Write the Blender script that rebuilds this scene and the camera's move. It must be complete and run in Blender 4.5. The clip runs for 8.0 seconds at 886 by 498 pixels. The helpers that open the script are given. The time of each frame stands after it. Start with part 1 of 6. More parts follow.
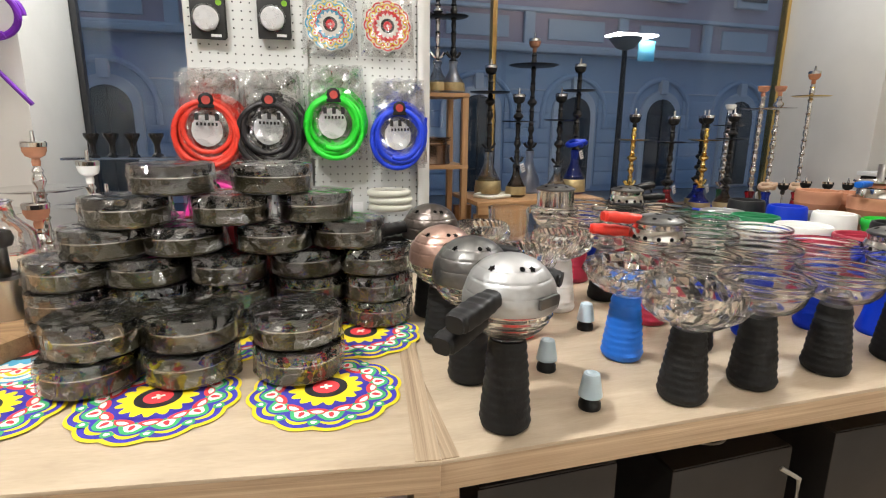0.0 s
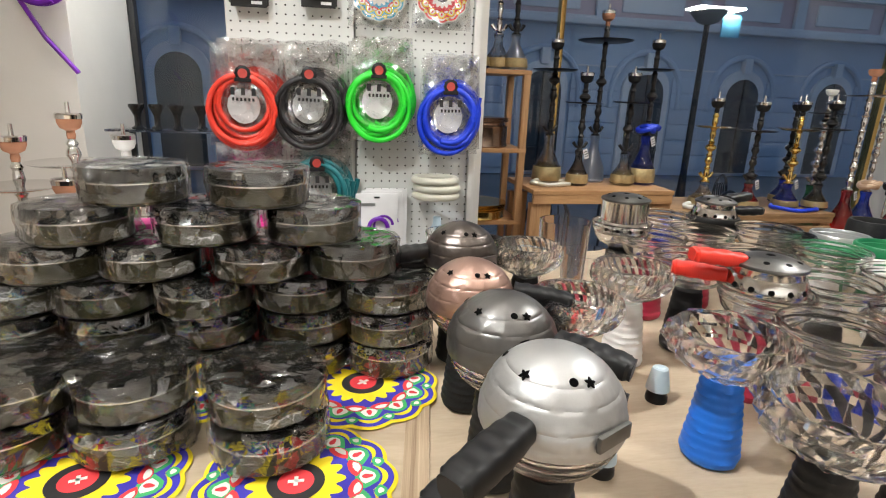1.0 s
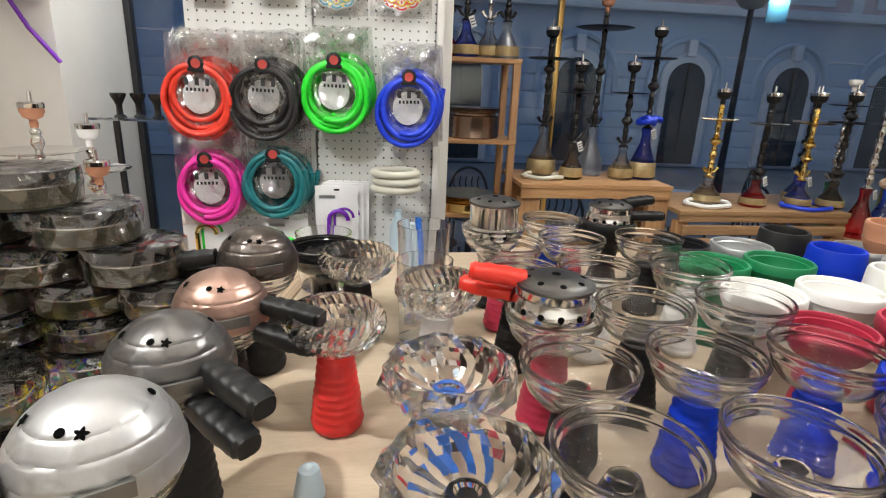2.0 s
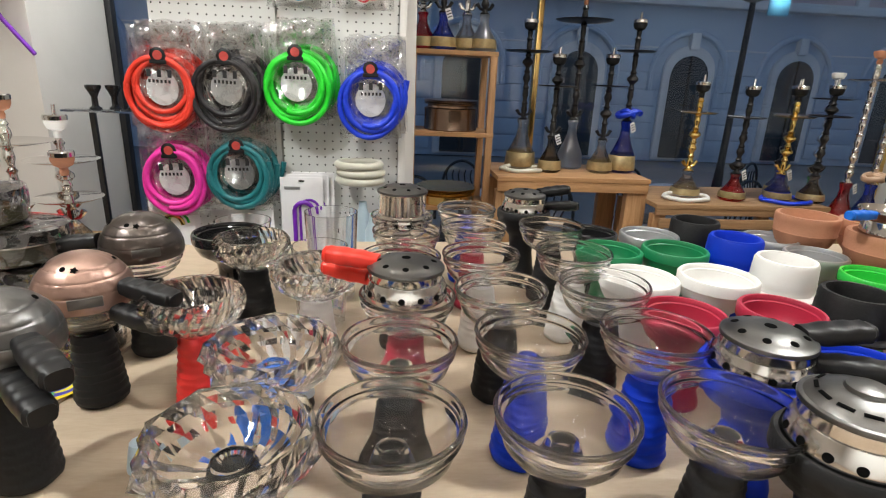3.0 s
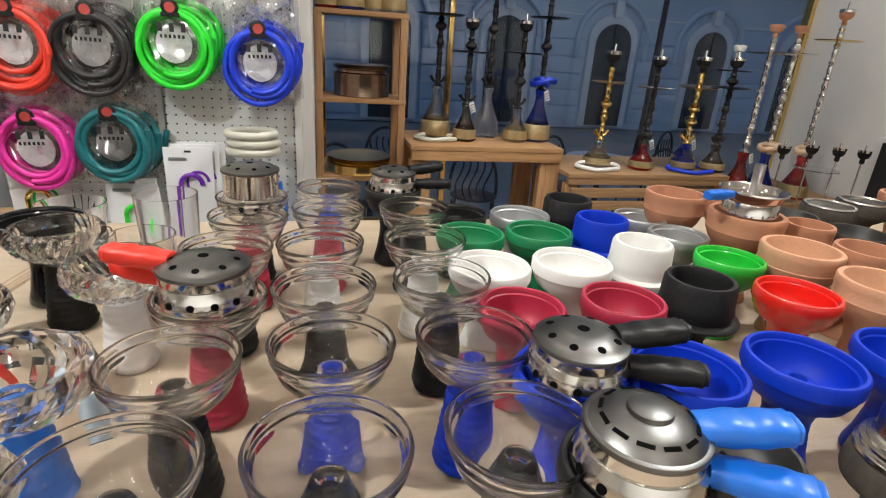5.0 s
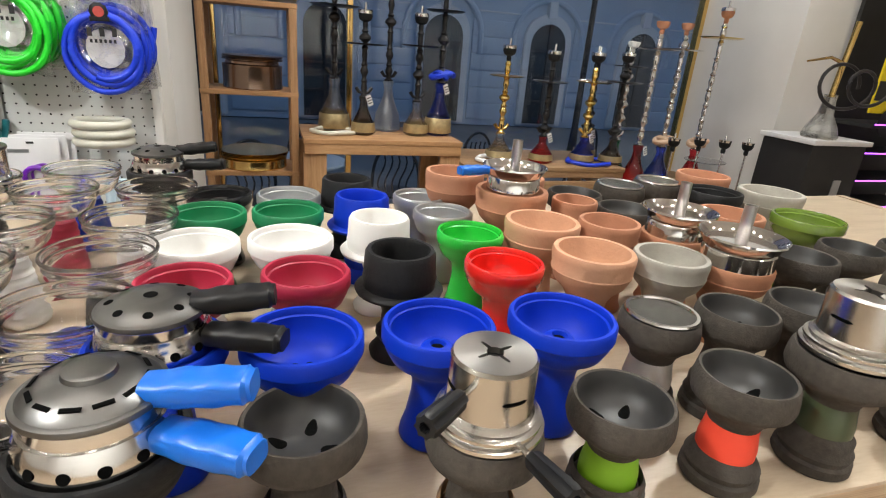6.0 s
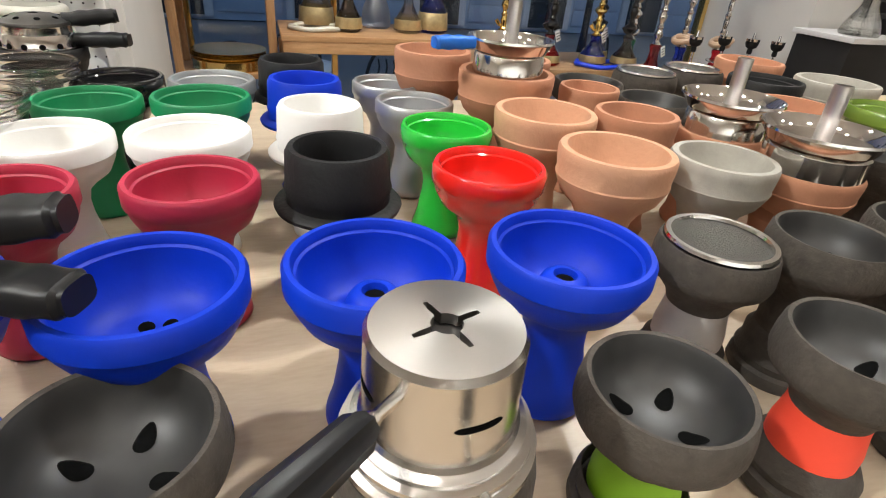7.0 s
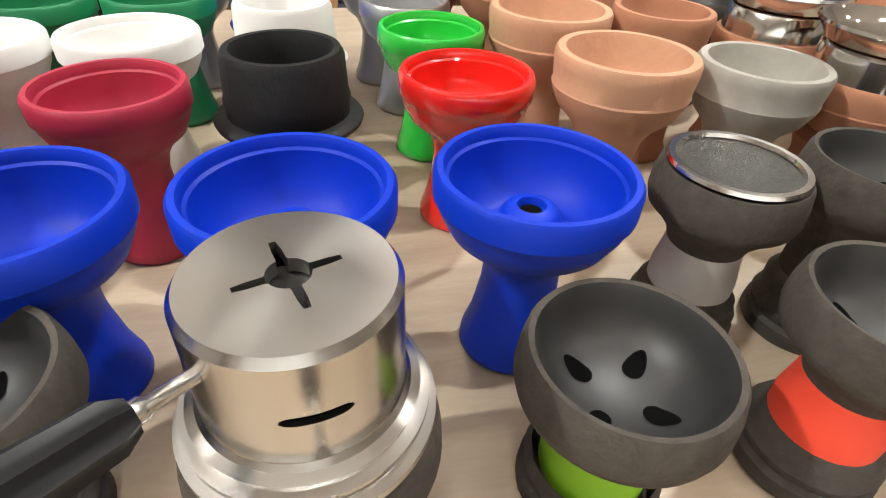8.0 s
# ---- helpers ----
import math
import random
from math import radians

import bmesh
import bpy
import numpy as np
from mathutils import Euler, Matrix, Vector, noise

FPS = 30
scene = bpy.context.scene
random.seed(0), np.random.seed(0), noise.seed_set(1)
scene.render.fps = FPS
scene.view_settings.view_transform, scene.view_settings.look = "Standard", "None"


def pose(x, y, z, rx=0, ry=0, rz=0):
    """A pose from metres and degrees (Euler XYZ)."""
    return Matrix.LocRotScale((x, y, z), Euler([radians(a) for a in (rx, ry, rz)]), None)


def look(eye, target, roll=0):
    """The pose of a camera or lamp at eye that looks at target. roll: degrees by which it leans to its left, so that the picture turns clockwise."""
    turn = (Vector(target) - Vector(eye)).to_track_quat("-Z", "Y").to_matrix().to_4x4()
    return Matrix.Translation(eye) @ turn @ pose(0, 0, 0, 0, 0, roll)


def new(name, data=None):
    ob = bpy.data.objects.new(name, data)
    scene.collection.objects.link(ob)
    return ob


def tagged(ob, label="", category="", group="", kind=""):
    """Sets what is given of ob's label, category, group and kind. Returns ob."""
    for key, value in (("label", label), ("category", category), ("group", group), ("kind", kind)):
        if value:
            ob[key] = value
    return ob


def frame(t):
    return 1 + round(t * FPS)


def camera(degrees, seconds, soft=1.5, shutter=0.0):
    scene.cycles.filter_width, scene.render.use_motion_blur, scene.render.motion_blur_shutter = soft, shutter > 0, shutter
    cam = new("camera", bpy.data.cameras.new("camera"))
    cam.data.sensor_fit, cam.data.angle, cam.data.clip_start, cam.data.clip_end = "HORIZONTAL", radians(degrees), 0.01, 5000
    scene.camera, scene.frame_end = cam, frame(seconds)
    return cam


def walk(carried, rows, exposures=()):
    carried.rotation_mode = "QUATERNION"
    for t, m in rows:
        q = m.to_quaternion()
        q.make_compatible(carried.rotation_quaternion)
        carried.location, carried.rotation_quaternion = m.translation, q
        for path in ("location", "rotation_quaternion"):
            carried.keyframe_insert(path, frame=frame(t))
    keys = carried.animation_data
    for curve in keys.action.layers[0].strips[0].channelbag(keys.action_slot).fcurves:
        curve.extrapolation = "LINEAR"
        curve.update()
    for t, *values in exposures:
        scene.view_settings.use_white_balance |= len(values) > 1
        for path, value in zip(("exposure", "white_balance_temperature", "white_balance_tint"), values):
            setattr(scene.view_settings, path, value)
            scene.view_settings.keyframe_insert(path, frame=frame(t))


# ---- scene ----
cam = camera(79.0, 8.0, soft=1.1)
PATH = [
    (0, (0.021, -0.024, 1.132), (0.593, 1.838, 0.678), 0.6),
    (0.5, (0.032, 0.087, 1.15), (0.489, 1.965, 0.637), 1.5),
    (1, (0.093, 0.135, 1.154), (0.462, 2.023, 0.607), 2.2),
    (1.5, (0.219, 0.148, 1.155), (0.494, 2.049, 0.6), 2.3),
    (2, (0.349, 0.141, 1.173), (0.575, 2.038, 0.579), 2.4),
    (3.3, (0.504, 0.11, 1.174), (0.707, 1.997, 0.543), 2.5),
    (3.5, (0.513, 0.113, 1.176), (0.727, 1.987, 0.513), 2.7),
    (4, (0.51, 0.139, 1.175), (0.728, 2.005, 0.489), 2.7),
    (4.2, (0.532, 0.155, 1.172), (0.749, 2.018, 0.477), 2.7),
    (5.3, (0.647, 0.153, 1.19), (1.183, 1.942, 0.474), 4.8),
    (5.5, (0.712, 0.128, 1.193), (1.287, 1.909, 0.487), 5.1),
    (6, (0.828, 0.103, 1.169), (1.434, 1.873, 0.462), 4.7),
    (6.5, (0.876, 0.158, 1.124), (1.473, 1.899, 0.341), 4.5),
    (7, (0.902, 0.225, 1.107), (1.482, 1.863, 0.116), 5.0),
    (7.5, (0.951, 0.233, 1.109), (1.465, 1.809, -0.01), 4.1),
    (8, (0.959, 0.253, 1.085), (1.36, 1.777, -0.146), 3.4),
]
walk(cam, [(t, look(eye, target, roll)) for t, eye, target, roll in PATH], [(0, -0.26), (2.0, -0.28), (3.5, -0.36), (4.2, -0.36), (5.5, -0.38), (6.0, -0.18), (6.5, -0.06), (8.0, -0.05)])

# ---- light and exposure ----
WINDOW_Y, RIGHT_X, TOP, FLOOR_T = 3.0, 3.35, 0.866, 0.0
CEIL = 2.9


def top_at(x):
    """The height of the bowl table, which leans a little to one side."""
    return 0.862 + 0.020 * (x - 0.2)

scene.cycles.transparent_max_bounces = 40
scene.cycles.max_bounces = scene.cycles.transmission_bounces = 20
world = bpy.data.worlds.new("dusk")
scene.world = world
world.use_nodes = True
wn, wl = world.node_tree.nodes, world.node_tree.links
bg = wn["Background"]
tc = wn.new("ShaderNodeTexCoord")
sep = wn.new("ShaderNodeSeparateXYZ")
ramp = wn.new("ShaderNodeValToRGB")
ramp.color_ramp.elements[0].position, ramp.color_ramp.elements[0].color = 0.45, (0.20, 0.30, 0.46, 1)
ramp.color_ramp.elements[1].position, ramp.color_ramp.elements[1].color = 1.0, (0.16, 0.32, 0.66, 1)
wl.new(tc.outputs["Generated"], sep.inputs[0])
wl.new(sep.outputs[2], ramp.inputs[0])
wl.new(ramp.outputs[0], bg.inputs[0])
bg.inputs[1].default_value = 0.88


def spot(x, y, power, size=0.05, tx=None, ty=None, cone=120):
    """A ceiling spotlight's light, just below its housing."""
    d = bpy.data.lights.new("spot", "SPOT")
    d.energy, d.color, d.shadow_soft_size, d.spot_size, d.spot_blend = power, (0.955, 0.98, 0.95), size, radians(cone), 0.6
    ob = new("spot_light", d)
    ob.matrix_world = look((x, y, CEIL - 0.16), (x if tx is None else tx, (y if ty is None else ty) + 0.001, 0.9))
    return ob


# place, power, what it is turned to, cone
SPOTS = [(-0.75, 0.25, 180, -0.1, 0.5, 110), (1.95, 1.05, 118, 1.3, 0.7, 110), (0.15, 1.10, 21, 0.1, 1.95, 90), (-0.38, 2.25, 170, -0.86, 2.72, 105), (2.65, 1.95, 66, 3.0, 2.5, 110), (1.35, 1.95, 66, 1.6, 2.7, 90),
         (-0.9, -1.1, 225, -0.9, -1.6, 120), (0.9, -1.2, 265, 0.9, -1.7, 120), (2.6, -0.8, 150, 2.6, -1.2, 120)]
for sx, sy, sp, px, py, pc in SPOTS:
    spot(sx, sy, sp, 0.035, px, py, pc)


# ---- materials ----
def mat(name):
    m = bpy.data.materials.new(name)
    m.use_nodes = True
    return m, m.node_tree.nodes, m.node_tree.links, m.node_tree.nodes["Principled BSDF"]


def surface(name, colour, rough=0.5, metal=0.0, vary=0.12, scale=40.0, bump=0.0, bump_scale=200.0, stretch=None, spec=0.5, coat=0.0, each=0.0):
    """A surface with colour variation at two scales and a fine relief."""
    m, n, l, p = mat(name)
    p.inputs["Roughness"].default_value, p.inputs["Metallic"].default_value = rough, metal
    p.inputs["Specular IOR Level"].default_value, p.inputs["Coat Weight"].default_value = spec, coat
    co, mp = n.new("ShaderNodeTexCoord"), n.new("ShaderNodeMapping")
    mp.inputs["Scale"].default_value = stretch or (1, 1, 1)
    l.new(co.outputs["Object"], mp.inputs[0])
    big, fine = n.new("ShaderNodeTexNoise"), n.new("ShaderNodeTexNoise")
    big.inputs["Scale"].default_value, fine.inputs["Scale"].default_value = scale / 6, scale
    fine.inputs["Detail"].default_value = 5
    for q in (big, fine):
        l.new(mp.outputs[0], q.inputs["Vector"])
    add = n.new("ShaderNodeMath")
    l.new(big.outputs[0], add.inputs[0])
    l.new(fine.outputs[0], add.inputs[1])
    mr = n.new("ShaderNodeMapRange")
    mr.inputs[1].default_value, mr.inputs[2].default_value = 0.6, 1.4
    mr.inputs[3].default_value, mr.inputs[4].default_value = 1 - vary, 1 + vary
    l.new(add.outputs[0], mr.inputs[0])
    last = mr.outputs[0]
    if each:
        oi, em = n.new("ShaderNodeObjectInfo"), n.new("ShaderNodeMapRange")
        em.inputs[3].default_value, em.inputs[4].default_value = 1 - each, 1 + each
        l.new(oi.outputs["Random"], em.inputs[0])
        mu = n.new("ShaderNodeMath")
        mu.operation = "MULTIPLY"
        l.new(last, mu.inputs[0])
        l.new(em.outputs[0], mu.inputs[1])
        last = mu.outputs[0]
    hv = n.new("ShaderNodeHueSaturation")
    hv.inputs["Color"].default_value = (*colour, 1)
    l.new(last, hv.inputs["Value"])
    l.new(hv.outputs[0], p.inputs["Base Color"])
    if bump:
        bt, bn = n.new("ShaderNodeTexNoise"), n.new("ShaderNodeBump")
        bt.inputs["Scale"].default_value, bt.inputs["Detail"].default_value = bump_scale, 4
        bn.inputs["Strength"].default_value, bn.inputs["Distance"].default_value = bump, 0.002
        l.new(mp.outputs[0], bt.inputs["Vector"])
        l.new(bt.outputs[0], bn.inputs["Height"])
        l.new(bn.outputs[0], p.inputs["Normal"])
    return m


def glassy(name, tint=(1, 1, 1), clear=0.6, ior=1.45, rough=0.0, wrinkle=0.0, wscale=60.0, gloss_min=0.04, gloss_max=0.9, film=False, crease=0.0, power=5.0, facet=1.1):
    """Clear glass or film: what passes straight through, what is bent, and what is mirrored at grazing angles."""
    m, n, l, p = mat(name)
    out = n["Material Output"]
    tr, gl = n.new("ShaderNodeBsdfTransparent"), n.new("ShaderNodeBsdfGlossy")
    tr.inputs[0].default_value = (*tint, 1)
    gl.inputs["Roughness"].default_value = max(rough, 0.02)
    lw, rm = n.new("ShaderNodeLayerWeight"), n.new("ShaderNodeMapRange")
    pw = n.new("ShaderNodeMath")
    lw.inputs[0].default_value, pw.operation, pw.inputs[1].default_value = 0.5, "POWER", power
    rm.inputs[3].default_value, rm.inputs[4].default_value = gloss_min, gloss_max
    l.new(lw.outputs["Facing"], pw.inputs[0])
    l.new(pw.outputs[0], rm.inputs[0])
    mx = n.new("ShaderNodeMixShader")
    through_glass = tr.outputs[0]
    if not film:
        p.inputs["Transmission Weight"].default_value, p.inputs["IOR"].default_value = 1.0, ior
        p.inputs["Base Color"].default_value, p.inputs["Roughness"].default_value = (*tint, 1), rough
        m2 = n.new("ShaderNodeMixShader")
        m2.inputs[0].default_value = clear
        l.new(p.outputs[0], m2.inputs[1])
        l.new(tr.outputs[0], m2.inputs[2])
        through_glass = m2.outputs[0]
    l.new(rm.outputs[0], mx.inputs[0])
    l.new(through_glass, mx.inputs[1])
    l.new(gl.outputs[0], mx.inputs[2])
    l.new(mx.outputs[0], out.inputs[0])
    if wrinkle:
        co = n.new("ShaderNodeTexCoord")
        vo, bn = n.new("ShaderNodeTexNoise"), n.new("ShaderNodeBump")
        vo.inputs["Scale"].default_value, vo.inputs["Detail"].default_value, vo.inputs["Distortion"].default_value = wscale, 3, 1.2
        bn.inputs["Strength"].default_value, bn.inputs["Distance"].default_value = wrinkle, 0.01
        l.new(co.outputs["Object"], vo.inputs["Vector"])
        l.new(vo.outputs[0], bn.inputs["Height"])
        l.new(bn.outputs[0], gl.inputs["Normal"])
        l.new(bn.outputs[0], lw.inputs["Normal"])
        if crease:
            # flat crumpled facets, each tilted its own way
            geo, wv, fm, fa = n.new("ShaderNodeNewGeometry"), n.new("ShaderNodeTexVoronoi"), n.new("ShaderNodeVectorMath"), n.new("ShaderNodeVectorMath")
            wn_, wm, nm = n.new("ShaderNodeTexNoise"), n.new("ShaderNodeMixRGB"), n.new("ShaderNodeVectorMath")
            wn_.inputs["Scale"].default_value, wm.inputs[0].default_value = wscale * 0.8, 0.03
            l.new(co.outputs["Object"], wn_.inputs["Vector"])
            l.new(co.outputs["Object"], wm.inputs[1])
            l.new(wn_.outputs["Color"], wm.inputs[2])
            wv.inputs["Scale"].default_value = wscale * 2.6
            l.new(wm.outputs[0], wv.inputs["Vector"])
            fm.operation, fm.inputs[1].default_value = "SUBTRACT", (0.5, 0.5, 0.5)
            l.new(wv.outputs["Color"], fm.inputs[0])
            fa.operation, fa.inputs[1].default_value = "MULTIPLY_ADD", (facet, facet, facet)
            l.new(fm.outputs[0], fa.inputs[0])
            l.new(geo.outputs["Normal"], fa.inputs[2])
            nm.operation = "NORMALIZE"
            l.new(fa.outputs[0], nm.inputs[0])
            l.new(nm.outputs[0], bn.inputs["Normal"])
            bn.inputs["Strength"].default_value = wrinkle * 0.35
            cr, cm, cx = n.new("ShaderNodeTexVoronoi"), n.new("ShaderNodeMapRange"), n.new("ShaderNodeMath")
            wp, wa = n.new("ShaderNodeTexNoise"), n.new("ShaderNodeMixRGB")
            wp.inputs["Scale"].default_value, wa.inputs[0].default_value = wscale * 1.3, 0.05
            l.new(co.outputs["Object"], wp.inputs["Vector"])
            l.new(co.outputs["Object"], wa.inputs[1])
            l.new(wp.outputs["Color"], wa.inputs[2])
            cr.feature = "DISTANCE_TO_EDGE"
            cr.inputs["Scale"].default_value = wscale * 1.6
            l.new(wa.outputs[0], cr.inputs["Vector"])
            cm.inputs[1].default_value, cm.inputs[2].default_value, cm.inputs[3].default_value, cm.inputs[4].default_value = 0.0, 0.022, crease, 0.0
            l.new(cr.outputs["Distance"], cm.inputs[0])
            cx.operation, cx.use_clamp = "ADD", True
            ms, mr, mm = n.new("ShaderNodeTexNoise"), n.new("ShaderNodeMapRange"), n.new("ShaderNodeMath")
            ms.inputs["Scale"].default_value, ms.inputs["Detail"].default_value = wscale * 0.9, 2
            mr.inputs[1].default_value, mr.inputs[2].default_value = 0.46, 0.62
            mm.operation = "MULTIPLY"
            l.new(co.outputs["Object"], ms.inputs["Vector"])
            l.new(ms.outputs[0], mr.inputs[0])
            l.new(mr.outputs[0], mm.inputs[0])
            l.new(cm.outputs[0], mm.inputs[1])
            l.new(mm.outputs[0], cx.inputs[0])
            l.new(rm.outputs[0], cx.inputs[1])
            l.new(cx.outputs[0], mx.inputs[0])
    return m


def wood(name, a, b, along=(1, 14, 14), rough=0.5, scale=6.0, bump=0.12):
    """Wood with drawn-out grain between two tones."""
    m, n, l, p = mat(name)
    co, mp = n.new("ShaderNodeTexCoord"), n.new("ShaderNodeMapping")
    mp.inputs["Scale"].default_value = along
    l.new(co.outputs["Object"], mp.inputs[0])
    g, h, mx, ml = n.new("ShaderNodeTexNoise"), n.new("ShaderNodeTexNoise"), n.new("ShaderNodeMix"), n.new("ShaderNodeMath")
    g.inputs["Scale"].default_value, g.inputs["Detail"].default_value, g.inputs["Distortion"].default_value = scale, 8, 0.6
    h.inputs["Scale"].default_value, h.inputs["Detail"].default_value = scale * 8, 4
    l.new(mp.outputs[0], g.inputs["Vector"])
    l.new(mp.outputs[0], h.inputs["Vector"])
    ml.inputs[1].default_value, ml.operation = 0.4, "MULTIPLY_ADD"
    l.new(h.outputs[0], ml.inputs[0])
    l.new(g.outputs[0], ml.inputs[2])
    mr = n.new("ShaderNodeMapRange")
    mr.inputs[1].default_value, mr.inputs[2].default_value = 0.45, 0.95
    l.new(ml.outputs[0], mr.inputs[0])
    mx.data_type = "RGBA"
    mx.inputs[6].default_value, mx.inputs[7].default_value = (*a, 1), (*b, 1)
    l.new(mr.outputs[0], mx.inputs[0])
    l.new(mx.outputs[2], p.inputs["Base Color"])
    p.inputs["Roughness"].default_value = rough
    bn = n.new("ShaderNodeBump")
    bn.inputs["Strength"].default_value, bn.inputs["Distance"].default_value = bump, 0.002
    l.new(ml.outputs[0], bn.inputs["Height"])
    l.new(bn.outputs[0], p.inputs["Normal"])
    return m


def turned_steel(name, colour, rough, along):
    """Steel turned on a lathe: fine rings that draw the highlights out into rays."""
    m, n, l, p = mat(name)
    p.inputs["Base Color"].default_value, p.inputs["Metallic"].default_value = (*colour, 1), 1.0
    p.inputs["Roughness"].default_value, p.inputs["Anisotropic"].default_value = rough, along
    tg, co, mp, no, mr = n.new("ShaderNodeTangent"), n.new("ShaderNodeTexCoord"), n.new("ShaderNodeMapping"), n.new("ShaderNodeTexNoise"), n.new("ShaderNodeMapRange")
    tg.direction_type, tg.axis = "RADIAL", "Z"
    l.new(tg.outputs[0], p.inputs["Tangent"])
    mp.inputs["Scale"].default_value = (30, 30, 1500)
    no.inputs["Scale"].default_value, no.inputs["Detail"].default_value = 1.0, 3
    mr.inputs[3].default_value, mr.inputs[4].default_value = rough * 0.7, rough * 1.3
    l.new(co.outputs["Object"], mp.inputs[0])
    l.new(mp.outputs[0], no.inputs["Vector"])
    l.new(no.outputs[0], mr.inputs[0])
    l.new(mr.outputs[0], p.inputs["Roughness"])
    return m


def glow(name, colour, strength):
    m, n, l, p = mat(name)
    p.inputs["Base Color"].default_value = (*colour, 1)
    p.inputs["Emission Color"].default_value, p.inputs["Emission Strength"].default_value = (*colour, 1), strength
    return m


